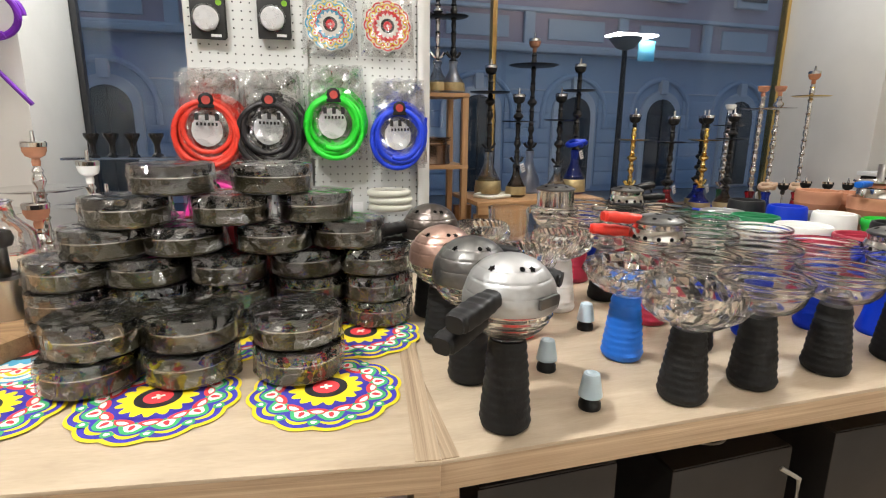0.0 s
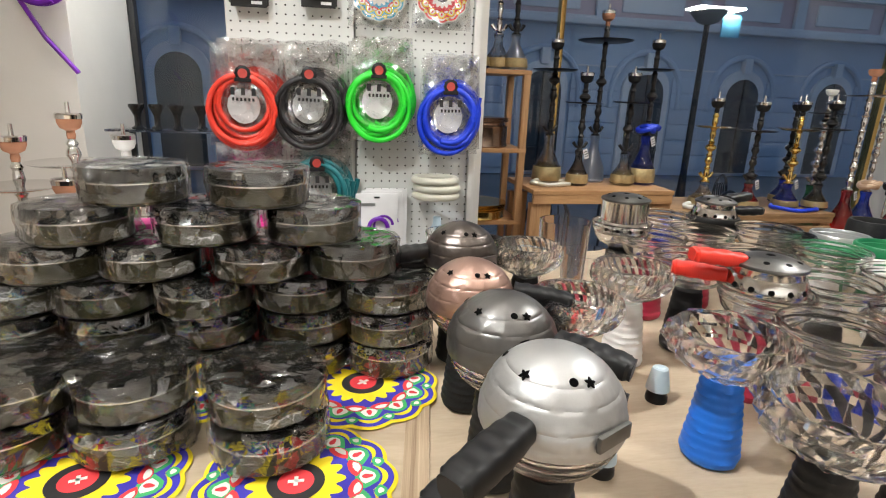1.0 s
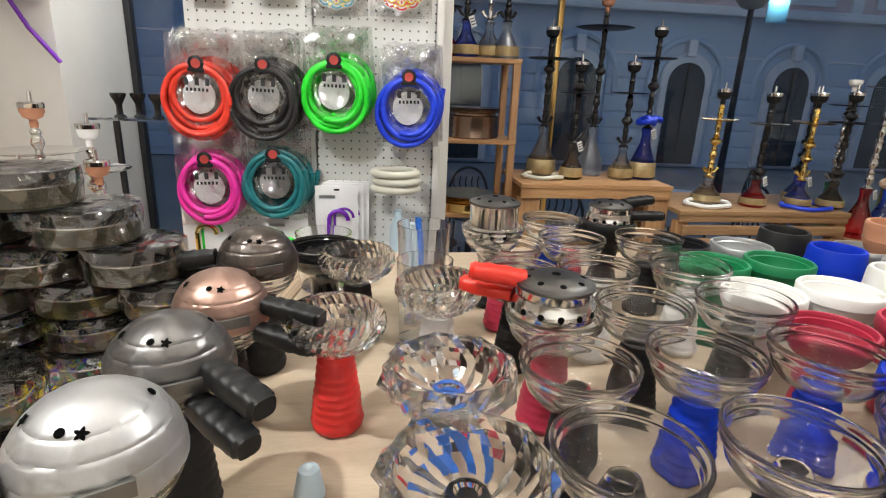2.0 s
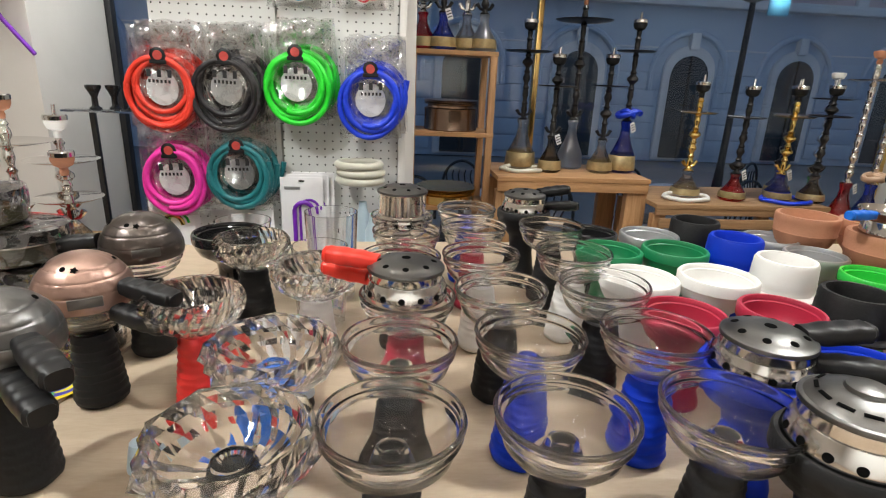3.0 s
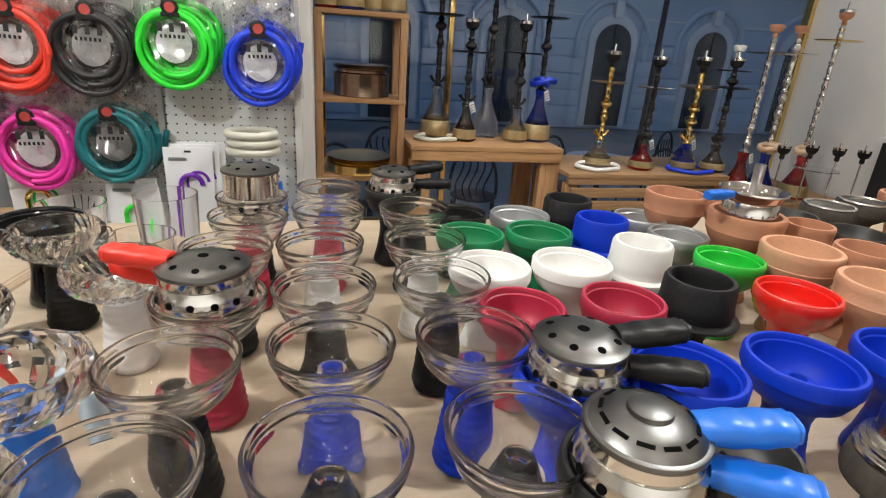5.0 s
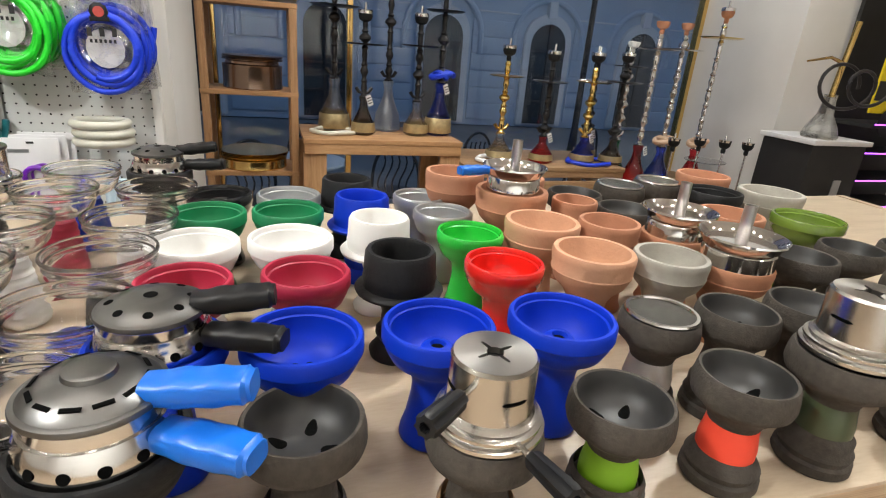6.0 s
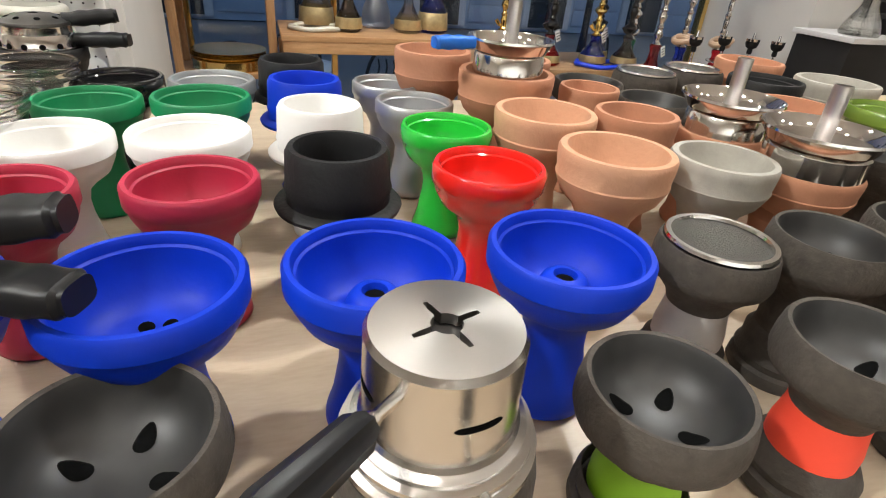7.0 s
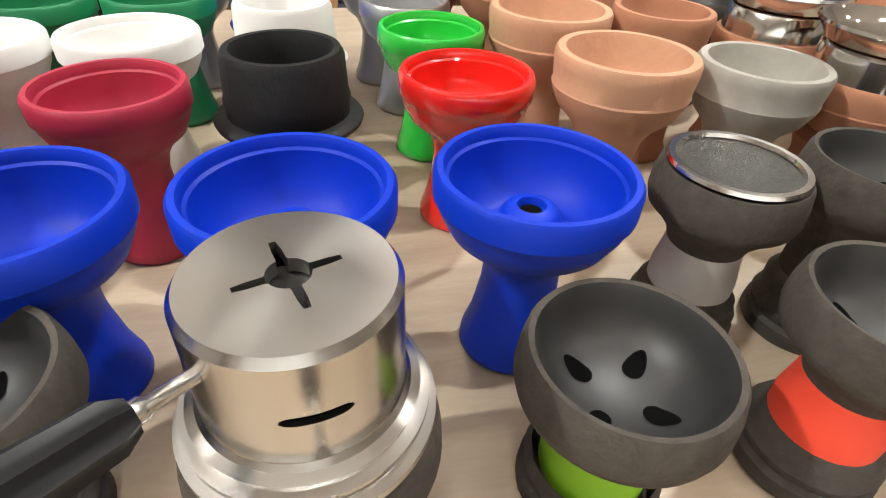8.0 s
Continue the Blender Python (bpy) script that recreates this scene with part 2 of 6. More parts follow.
M = {
    "plywood": wood("birch_plywood", (0.52, 0.42, 0.31), (0.41, 0.315, 0.22), (1.5, 7, 7), 0.42, 7),
    "ply_edge": wood("plywood_edge", (0.55, 0.40, 0.26), (0.30, 0.20, 0.12), (1, 1, 90), 0.6, 3),
    "ply_edge_top": wood("plywood_end_grain", (0.55, 0.42, 0.29), (0.24, 0.16, 0.10), (95, 1, 1), 0.6, 3),
    "pine": wood("pine", (0.50, 0.29, 0.14), (0.30, 0.15, 0.065), (16, 16, 1.2), 0.5, 4),
    "pine_x": wood("pine_boards", (0.52, 0.30, 0.14), (0.32, 0.16, 0.07), (1.2, 16, 16), 0.5, 4),
    "crate": wood("crate_wood", (0.40, 0.24, 0.12), (0.22, 0.12, 0.055), (1.2, 20, 20), 0.65, 4),
    "floor": wood("floor_boards", (0.36, 0.27, 0.19), (0.24, 0.17, 0.11), (1, 12, 12), 0.45, 3),
    "plaster": surface("white_plaster", (0.72, 0.70, 0.67), 0.75, vary=0.05, scale=6, bump=0.15, bump_scale=60),
    "grey_plaster": surface("grey_plaster", (0.55, 0.53, 0.50), 0.8, vary=0.08, scale=6, bump=0.15, bump_scale=60),
    "ceiling": surface("ceiling_paint", (0.8, 0.79, 0.77), 0.8, vary=0.03, scale=5),
    # near-white, to bounce light back and brighten glass and steel
    "bounce_wall": surface("bounce_wall_paint", (0.78, 0.77, 0.75), 0.7, vary=0.1, scale=4),
    "peg": surface("pegboard_paint", (0.74, 0.74, 0.72), 0.45, vary=0.04, scale=10),
    # near-black, so that flat patches look like the shade inside holes
    "hole": surface("hole_shade", (0.003, 0.003, 0.003), 0.95, spec=0.05),
    "metal": surface("polished_steel", (0.78, 0.765, 0.74), 0.14, 1.0, 0.06, 30, stretch=(1, 1, 12)),
    "brushed": surface("brushed_steel", (0.60, 0.58, 0.56), 0.28, 1.0, 0.08, 60, stretch=(1, 20, 1), bump=0.04),
    "aluminium": surface("cast_aluminium", (0.17, 0.167, 0.16), 0.36, 1.0, 0.12, 50, bump=0.08),
    "turned": turned_steel("turned_steel", (0.62, 0.60, 0.57), 0.20, 0.75),
    "turned_top": turned_steel("turned_steel_top", (0.50, 0.475, 0.44), 0.34, 0.6),
    "silver": surface("silver_paint", (0.46, 0.46, 0.46), 0.42, 0.7, 0.08, 60, bump=0.05),
    "gunmetal": surface("gunmetal_paint", (0.17, 0.165, 0.16), 0.34, 0.8, 0.12, 60, bump=0.05),
    "copper": surface("rose_copper_paint", (0.42, 0.27, 0.22), 0.36, 0.8, 0.1, 60, bump=0.05),
    "tray_metal": surface("tray_bronze", (0.30, 0.21, 0.16), 0.22, 0.95, 0.12, 60, stretch=(1, 1, 20)),
    "bronze": surface("dark_bronze_paint", (0.13, 0.11, 0.10), 0.30, 0.85, 0.15, 60, bump=0.05),
    "brass": surface("brass", (0.78, 0.54, 0.20), 0.18, 1.0, 0.1, 40),
    "pale_gold": surface("printed_gold", (0.46, 0.36, 0.19), 0.42, 0.6, 0.25, 60),
    "gold": surface("gold_metal", (0.85, 0.62, 0.22), 0.15, 1.0, 0.1, 40),
    "chrome": surface("chrome", (0.80, 0.79, 0.78), 0.07, 1.0, 0.05, 40),
    "black_metal": surface("black_metal", (0.018, 0.017, 0.017), 0.28, 0.2, 0.2, 40),
    "black": surface("black_silicone", (0.011, 0.011, 0.012), 0.6, spec=0.3, vary=0.25, scale=60, bump=0.25, bump_scale=250),
    "black_plastic": surface("black_plastic", (0.010, 0.010, 0.011), 0.42, vary=0.2, scale=60, spec=0.3),
    "black_matt": surface("black_board", (0.014, 0.013, 0.013), 0.6, vary=0.3, scale=14),
    "carton": surface("printed_carton", (0.009, 0.008, 0.008), 0.5, vary=0.5, scale=30, bump=0.08, bump_scale=60),
    "blue": surface("blue_silicone", (0.001, 0.030, 0.46), 0.5, vary=0.06, scale=40, spec=0.25, bump=0.06, bump_scale=300),
    "mid_blue": surface("mid_blue_silicone", (0.012, 0.16, 0.70), 0.42, vary=0.06, scale=40, bump=0.1, bump_scale=200),
    "sky_blue": surface("sky_blue_plastic", (0.006, 0.135, 0.60), 0.35, vary=0.08, scale=50),
    "crimson": surface("crimson_silicone", (0.38, 0.018, 0.050), 0.48, vary=0.08, scale=40, bump=0.06, bump_scale=300),
    "emblem_red": surface("dark_red_print", (0.10, 0.012, 0.014), 0.5, vary=0.1),
    "emblem_badge": surface("badge_red", (0.42, 0.05, 0.04), 0.4, vary=0.2, scale=200),
    "red": surface("red_silicone", (0.66, 0.025, 0.022), 0.45, vary=0.08, scale=40, bump=0.06),
    "red_gloss": surface("glazed_red", (0.72, 0.018, 0.012), 0.12, vary=0.06, scale=30, coat=0.5),
    "red_plastic": surface("red_plastic", (0.75, 0.035, 0.02), 0.35, vary=0.06, scale=50),
    "white": surface("white_silicone", (0.78, 0.77, 0.75), 0.5, vary=0.04, scale=40, bump=0.06),
    "green": surface("green_silicone", (0.006, 0.19, 0.07), 0.45, vary=0.08, scale=40, bump=0.06),
    "light_green": surface("light_green_glaze", (0.020, 0.47, 0.045), 0.22, vary=0.08, scale=40, coat=0.3),
    "lime": surface("lime_glaze", (0.20, 0.42, 0.012), 0.6, vary=0.1, scale=60, bump=0.1),
    "orange": surface("orange_glaze", (0.80, 0.062, 0.028), 0.6, vary=0.08, scale=60, bump=0.1),
    "olive": surface("olive_glaze", (0.14, 0.22, 0.03), 0.25, vary=0.25, scale=40, coat=0.3),
    "moss": surface("moss_glaze", (0.045, 0.065, 0.030), 0.3, vary=0.3, scale=40, coat=0.3),
    "clay": surface("terracotta", (0.44, 0.20, 0.115), 0.85, vary=0.14, scale=40, bump=0.3, bump_scale=160, each=0.08),
    "pale_clay": surface("pale_terracotta", (0.52, 0.28, 0.17), 0.85, vary=0.14, scale=40, bump=0.3, bump_scale=160, each=0.08),
    "stone": surface("dark_stoneware", (0.060, 0.051, 0.043), 0.80, vary=0.35, scale=160, bump=0.35, bump_scale=400, spec=0.3),
    "stone_in": surface("stoneware_glaze", (0.026, 0.025, 0.024), 0.46, vary=0.3, scale=80),
    "grey_stone": surface("grey_stoneware", (0.34, 0.32, 0.28), 0.7, vary=0.2, scale=60, bump=0.2),
    "grey_band": surface("grey_glaze_band", (0.42, 0.40, 0.38), 0.6, vary=0.15, scale=60),
    "silver_bowl": surface("silver_glaze", (0.46, 0.47, 0.48), 0.34, 0.7, 0.06, 40),
    "black_gloss": surface("black_glaze", (0.012, 0.012, 0.013), 0.08, vary=0.1, coat=0.4),
    "mesh_wire": surface("wire_mesh", (0.10, 0.095, 0.085), 0.35, 0.9, 0.3, 400, bump=0.6, bump_scale=900),
    "tin": surface("tin_lacquer", (0.014, 0.014, 0.014), 0.22, 0.3, 0.3, 30),
    "tin_side": surface("tin_print", (0.040, 0.034, 0.012), 0.3, 0.2, 0.8, 30),
    "tin_rim": surface("tin_rim", (0.78, 0.76, 0.70), 0.25, 0.9, 0.1, 30),
    "yellow": surface("mat_yellow", (0.80, 0.62, 0.012), 0.7, vary=0.06, scale=60),
    "mat_blue": surface("mat_blue", (0.045, 0.035, 0.40), 0.7, vary=0.1, scale=60),
    "mat_green": surface("mat_green", (0.05, 0.42, 0.14), 0.7, vary=0.1, scale=60),
    "mat_white": surface("mat_white", (0.78, 0.76, 0.70), 0.7, vary=0.05, scale=60),
    "mat_red": surface("mat_red", (0.70, 0.04, 0.05), 0.7, vary=0.08, scale=60),
    "mat_cyan": surface("mat_cyan", (0.10, 0.40, 0.60), 0.7, vary=0.1, scale=60),
    "pink": surface("pink_hose", (0.80, 0.035, 0.36), 0.4, vary=0.08, scale=30),
    "teal": surface("teal_hose", (0.015, 0.16, 0.18), 0.4, vary=0.1, scale=30),
    "red_hose": surface("red_hose", (0.72, 0.045, 0.025), 0.35, vary=0.08, scale=30),
    "green_hose": surface("green_hose", (0.02, 0.62, 0.03), 0.35, vary=0.08, scale=30),
    "blue_hose": surface("blue_hose", (0.008, 0.045, 0.62), 0.4, vary=0.08, scale=30),
    "black_hose": surface("black_hose", (0.02, 0.018, 0.02), 0.4, vary=0.1, scale=30),
    "purple": surface("purple_hose", (0.16, 0.012, 0.40), 0.4, vary=0.1, scale=30),
    "cream_hose": surface("cream_hose", (0.62, 0.42, 0.28), 0.4, vary=0.1, scale=30),
    "pale_hose": surface("milky_hose", (0.60, 0.58, 0.50), 0.3, vary=0.06, scale=30),
    "paper": surface("white_card", (0.76, 0.75, 0.76), 0.6, vary=0.04, scale=20),
    "ink": surface("black_ink", (0.015, 0.014, 0.015), 0.6),
    "cap_clear": surface("milky_silicone", (0.50, 0.62, 0.70), 0.3, vary=0.05, scale=50),
    "facade": surface("facade_plaster", (0.36, 0.43, 0.53), 0.9, vary=0.1, scale=2.5),
    "facade_pink": surface("facade_pink", (0.52, 0.40, 0.42), 0.9, vary=0.1, scale=2.5),
    "facade_trim": surface("facade_trim", (0.55, 0.56, 0.58), 0.9, vary=0.1, scale=3),
    "dark_glass": surface("dark_window", (0.03, 0.035, 0.04), 0.15, vary=0.2),
    "paving": surface("street_paving", (0.18, 0.18, 0.18), 0.7, vary=0.25, scale=8, bump=0.4, bump_scale=20),
    "iron": surface("cast_iron", (0.015, 0.015, 0.017), 0.45, vary=0.2),
    "glass": glassy("clear_glass", (1.0, 1.0, 1.0), 0.04, 1.45, gloss_min=0.0, gloss_max=0.02),
    "crystal": glassy("cut_crystal", (1.0, 1.0, 1.0), 0.04, 1.52, gloss_min=0.0, gloss_max=0.02),
    "pane": glassy("window_pane", (0.93, 0.96, 0.97), 1.0, film=True, gloss_min=0.045, gloss_max=0.5),
    "wrap": glassy("plastic_wrap", (0.93, 0.93, 0.93), film=True, rough=0.10, wrinkle=1.0, wscale=30, gloss_min=0.16, gloss_max=0.9, crease=0.5, power=3.0),
    "bag": glassy("plastic_bag", (0.95, 0.95, 0.95), film=True, rough=0.12, wrinkle=1.0, wscale=17, gloss_min=0.15, gloss_max=0.85, crease=0.5),
    "vase_clear": glassy("vase_clear", (0.93, 0.93, 0.90), 0.5, gloss_min=0.05),
    "vase_red": glassy("vase_red", (0.86, 0.06, 0.09), 0.4, gloss_min=0.06),
    "vase_blue": glassy("vase_blue", (0.07, 0.17, 0.93), 0.4, gloss_min=0.06),
    "vase_green": glassy("vase_green", (0.12, 0.50, 0.20), 0.4, gloss_min=0.06),
    "vase_smoke": glassy("vase_smoke", (0.36, 0.31, 0.26), 0.4, gloss_min=0.06),
    "vase_frost": glassy("frosted_glass", (0.86, 0.88, 0.90), 0.45, rough=0.3, gloss_min=0.10, gloss_max=0.5),
    "lamp_face": glow("lamp_face", (1.0, 0.95, 0.88), 80.0),
    "purple_glow": glow("purple_light", (0.55, 0.12, 1.0), 3.0),
}


# ---- mesh helpers ----
def mesh_of(name, bm, angle=38):
    bm.normal_update()
    me = bpy.data.meshes.new(name)
    bm.to_mesh(me)
    bm.free()
    me.polygons.foreach_set("use_smooth", [True] * len(me.polygons))
    me.set_sharp_from_angle(angle=radians(angle))
    return me


def part(name, bm, material, parent=None, label="", m=None, angle=38):
    """Links a bmesh as one mesh object, under a thing or under a part."""
    me = bm if isinstance(bm, bpy.types.Mesh) else mesh_of(name, bm, angle)
    if not me.materials:
        me.materials.append(M[material])
    ob = new(name, me)
    if parent is not None:
        ob.parent = parent
    if m is not None:
        ob.matrix_basis = m
    if label:
        tagged(ob, label)
    return ob


def thing(name, label, category, m=None, group="", kind=""):
    ob = new(name)
    ob.empty_display_size = 0.02
    if m is not None:
        ob.matrix_basis = m
    return tagged(ob, label, category, group, kind)


def lathe(profile, seg=40, wob=None, sides=None, closed=False):
    """Turns a profile of (radius, height) round z. wob(angle, height) scales the radius."""
    bm = bmesh.new()
    rings = []
    for r, z in profile:
        if r < 1e-6:
            rings.append([bm.verts.new((0, 0, z))])
            continue
        ring = []
        for i in range(seg):
            a = 2 * math.pi * i / seg + (sides or 0.0) * (1 if i % 2 else -1)
            k = wob(a, z) if wob else 1.0
            ring.append(bm.verts.new((r * k * math.cos(a), r * k * math.sin(a), z)))
        rings.append(ring)
    pairs = list(zip(rings, rings[1:])) + ([(rings[-1], rings[0])] if closed else [])
    for a, b in pairs:
        if len(a) == 1 and len(b) == 1:
            continue
        for i in range(seg):
            j = (i + 1) % seg
            if len(a) == 1:
                bm.faces.new((a[0], b[j], b[i]))
            elif len(b) == 1:
                bm.faces.new((a[i], a[j], b[0]))
            else:
                bm.faces.new((a[i], a[j], b[j], b[i]))
    bmesh.ops.recalc_face_normals(bm, faces=bm.faces)
    return bm


def box(sx, sy, sz, bevel=0.0, at=(0, 0, 0), seg=2):
    """A block that stands on z = 0 at the given place, with rounded edges."""
    bm = bmesh.new()
    bmesh.ops.create_cube(bm, size=1.0, matrix=Matrix.Translation((at[0], at[1], at[2] + sz / 2)) @ Matrix.Diagonal((sx, sy, sz, 1)))
    if bevel:
        bmesh.ops.bevel(bm, geom=bm.edges[:], offset=bevel, segments=seg, affect="EDGES", profile=0.6)
    return bm


def tube(points, r, seg=10, closed=False, taper=None):
    """A round tube along points."""
    bm = bmesh.new()
    pts = [Vector(p) for p in points]
    n = len(pts)
    up = Vector((0.13, 0.21, 0.97))
    rings = []
    for i, p in enumerate(pts):
        d = (pts[(i + 1) % n] - pts[i - 1]) if closed else (pts[min(i + 1, n - 1)] - pts[max(i - 1, 0)])
        d.normalize()
        a = d.cross(up)
        if a.length < 1e-3:
            a = d.cross(Vector((1, 0, 0)))
        a.normalize()
        b = d.cross(a)
        rr = r * (taper(i / (n - 1)) if taper else 1)
        rings.append([bm.verts.new(p + rr * (math.cos(2 * math.pi * k / seg) * a + math.sin(2 * math.pi * k / seg) * b)) for k in range(seg)])
    for i in range(n if closed else n - 1):
        a, b = rings[i], rings[(i + 1) % n]
        for k in range(seg):
            bm.faces.new((a[k], a[(k + 1) % seg], b[(k + 1) % seg], b[k]))
    if not closed:
        bm.faces.new(rings[0][::-1])
        bm.faces.new(rings[-1])
    bmesh.ops.recalc_face_normals(bm, faces=bm.faces)
    return bm


def join(*bms):
    """One bmesh out of several."""
    out = bmesh.new()
    for b in bms:
        me = bpy.data.meshes.new("tmp")
        b.to_mesh(me)
        b.free()
        out.from_mesh(me)
        bpy.data.meshes.remove(me)
    return out


def moved(bm, m):
    bmesh.ops.transform(bm, matrix=m, verts=bm.verts[:])
    return bm


def outline(points, depth, bevel=0.0):
    """A flat shape in the x-z plane, drawn out along y."""
    bm = bmesh.new()
    f = bm.faces.new([bm.verts.new((x, 0, z)) for x, z in points])
    ext = bmesh.ops.extrude_face_region(bm, geom=[f])
    bmesh.ops.translate(bm, vec=(0, depth, 0), verts=[v for v in ext["geom"] if isinstance(v, bmesh.types.BMVert)])
    bmesh.ops.recalc_face_normals(bm, faces=bm.faces)
    if bevel:
        bmesh.ops.bevel(bm, geom=bm.edges[:], offset=bevel, segments=2, affect="EDGES")
    return bm


def setting(name, bm, material, label, category, m=None):
    return tagged(part(name, bm, material, None, "", m), label, category, "", "structure")


def text_part(name, words, size, material, parent, m, label=""):
    cu = bpy.data.curves.new(name, "FONT")
    cu.body, cu.size, cu.align_x, cu.align_y, cu.extrude = words, size, "CENTER", "CENTER", 0.0004
    tmp = bpy.data.objects.new("tmp", cu)
    me = bpy.data.meshes.new_from_object(tmp)
    bpy.data.objects.remove(tmp)
    me.materials.clear()
    me.materials.append(M[material])
    ob = new(name, me)
    ob.parent, ob.matrix_basis = parent, m
    return tagged(ob, label) if label else ob


# ---- room ----
def room():
    setting("floor", box(9, 5.6, 0.05, at=(1.0, 0.3, -0.05)), "floor", "dark brown wooden floor of the shop", "floor")
    setting("ceiling", box(9, 5.6, 0.1, at=(1.0, 0.3, CEIL)), "ceiling", "plain white painted shop ceiling", "ceiling")
    # unseen closing walls, kept pale as reflectors
    setting("wall_back", box(9, 0.12, CEIL, at=(1.0, -2.56, 0)), "bounce_wall", "plain unseen back wall, near-white to bounce light", "wall")
    setting("wall_left", box(0.12, 5.6, CEIL, at=(-3.46, 0.3, 0)), "bounce_wall", "plain unseen side wall, near-white to bounce light", "wall")
    setting("wall_right", box(0.12, 4.7, CEIL, at=(5.46, -0.16, 0)), "bounce_wall", "plain unseen side wall, near-white to bounce light", "wall")
    setting("pillar_left", box(0.42, 0.66, CEIL, 0.004, at=(-1.055, 2.72, 0)), "plaster", "white plastered pillar beside the shop window", "pillar")
    setting("pillar_right", box(2.2, 0.75, CEIL, 0.004, at=(RIGHT_X + 1.1, 2.68, 0)), "plaster", "white plastered wall pier beside the shop window", "pillar")
    setting("peg_wall_core", box(0.80, 0.66, CEIL, 0.003, at=(0.165, 2.26, 0)), "plaster", "white wall block behind the pegboard", "wall")
    setting("window_parapet", box(4.3, 0.12, 0.22, 0.004, at=(1.25, 3.04, 0)), "grey_plaster", "low grey plinth under the shop window", "wall")
    setting("wall_left_end", box(2.2, 0.12, CEIL, at=(-2.36, 3.0, 0)), "plaster", "white wall beside the pillar", "wall")


def window(name, x0, x1, z0, z1, y, posts, material="brass", label="large shop window with a brass frame"):
    w = thing(name, label, "window", pose(0, y, 0), kind="structure")
    for px in posts:
        part("mullion", box(0.028, 0.05, z1 - z0, 0.004), material, w, "", pose(px, 0, z0))
    part("sill", box(x1 - x0, 0.06, 0.03, 0.004, at=((x0 + x1) / 2, 0, z0 - 0.03)), material, w)
    part("head", box(x1 - x0, 0.06, 0.04, 0.004, at=((x0 + x1) / 2, 0, z1)), material, w)
    edges = sorted({x0, x1, *posts})
    for a, b in zip(edges, edges[1:]):
        part("pane", box(b - a - 0.03, 0.008, z1 - z0, at=((a + b) / 2, 0.01, z0)), "pane", w)
    return w


room()
window("window_1", 0.565, RIGHT_X, 0.25, CEIL - 0.04, 3.0, (0.60, 1.235, RIGHT_X - 0.02))
window("window_2", -0.845, -0.235, 0.25, CEIL - 0.04, 3.0, (-0.83, -0.25), "iron", "narrow shop window with a dark frame")


# ---- street ----
def arch_pts(w, h, n=12):
    r = w / 2
    pts = [(-r, 0), (r, 0)]
    return pts + [(r * math.cos(math.pi * i / n), h - r + r * math.sin(math.pi * i / n)) for i in range(n + 1)]


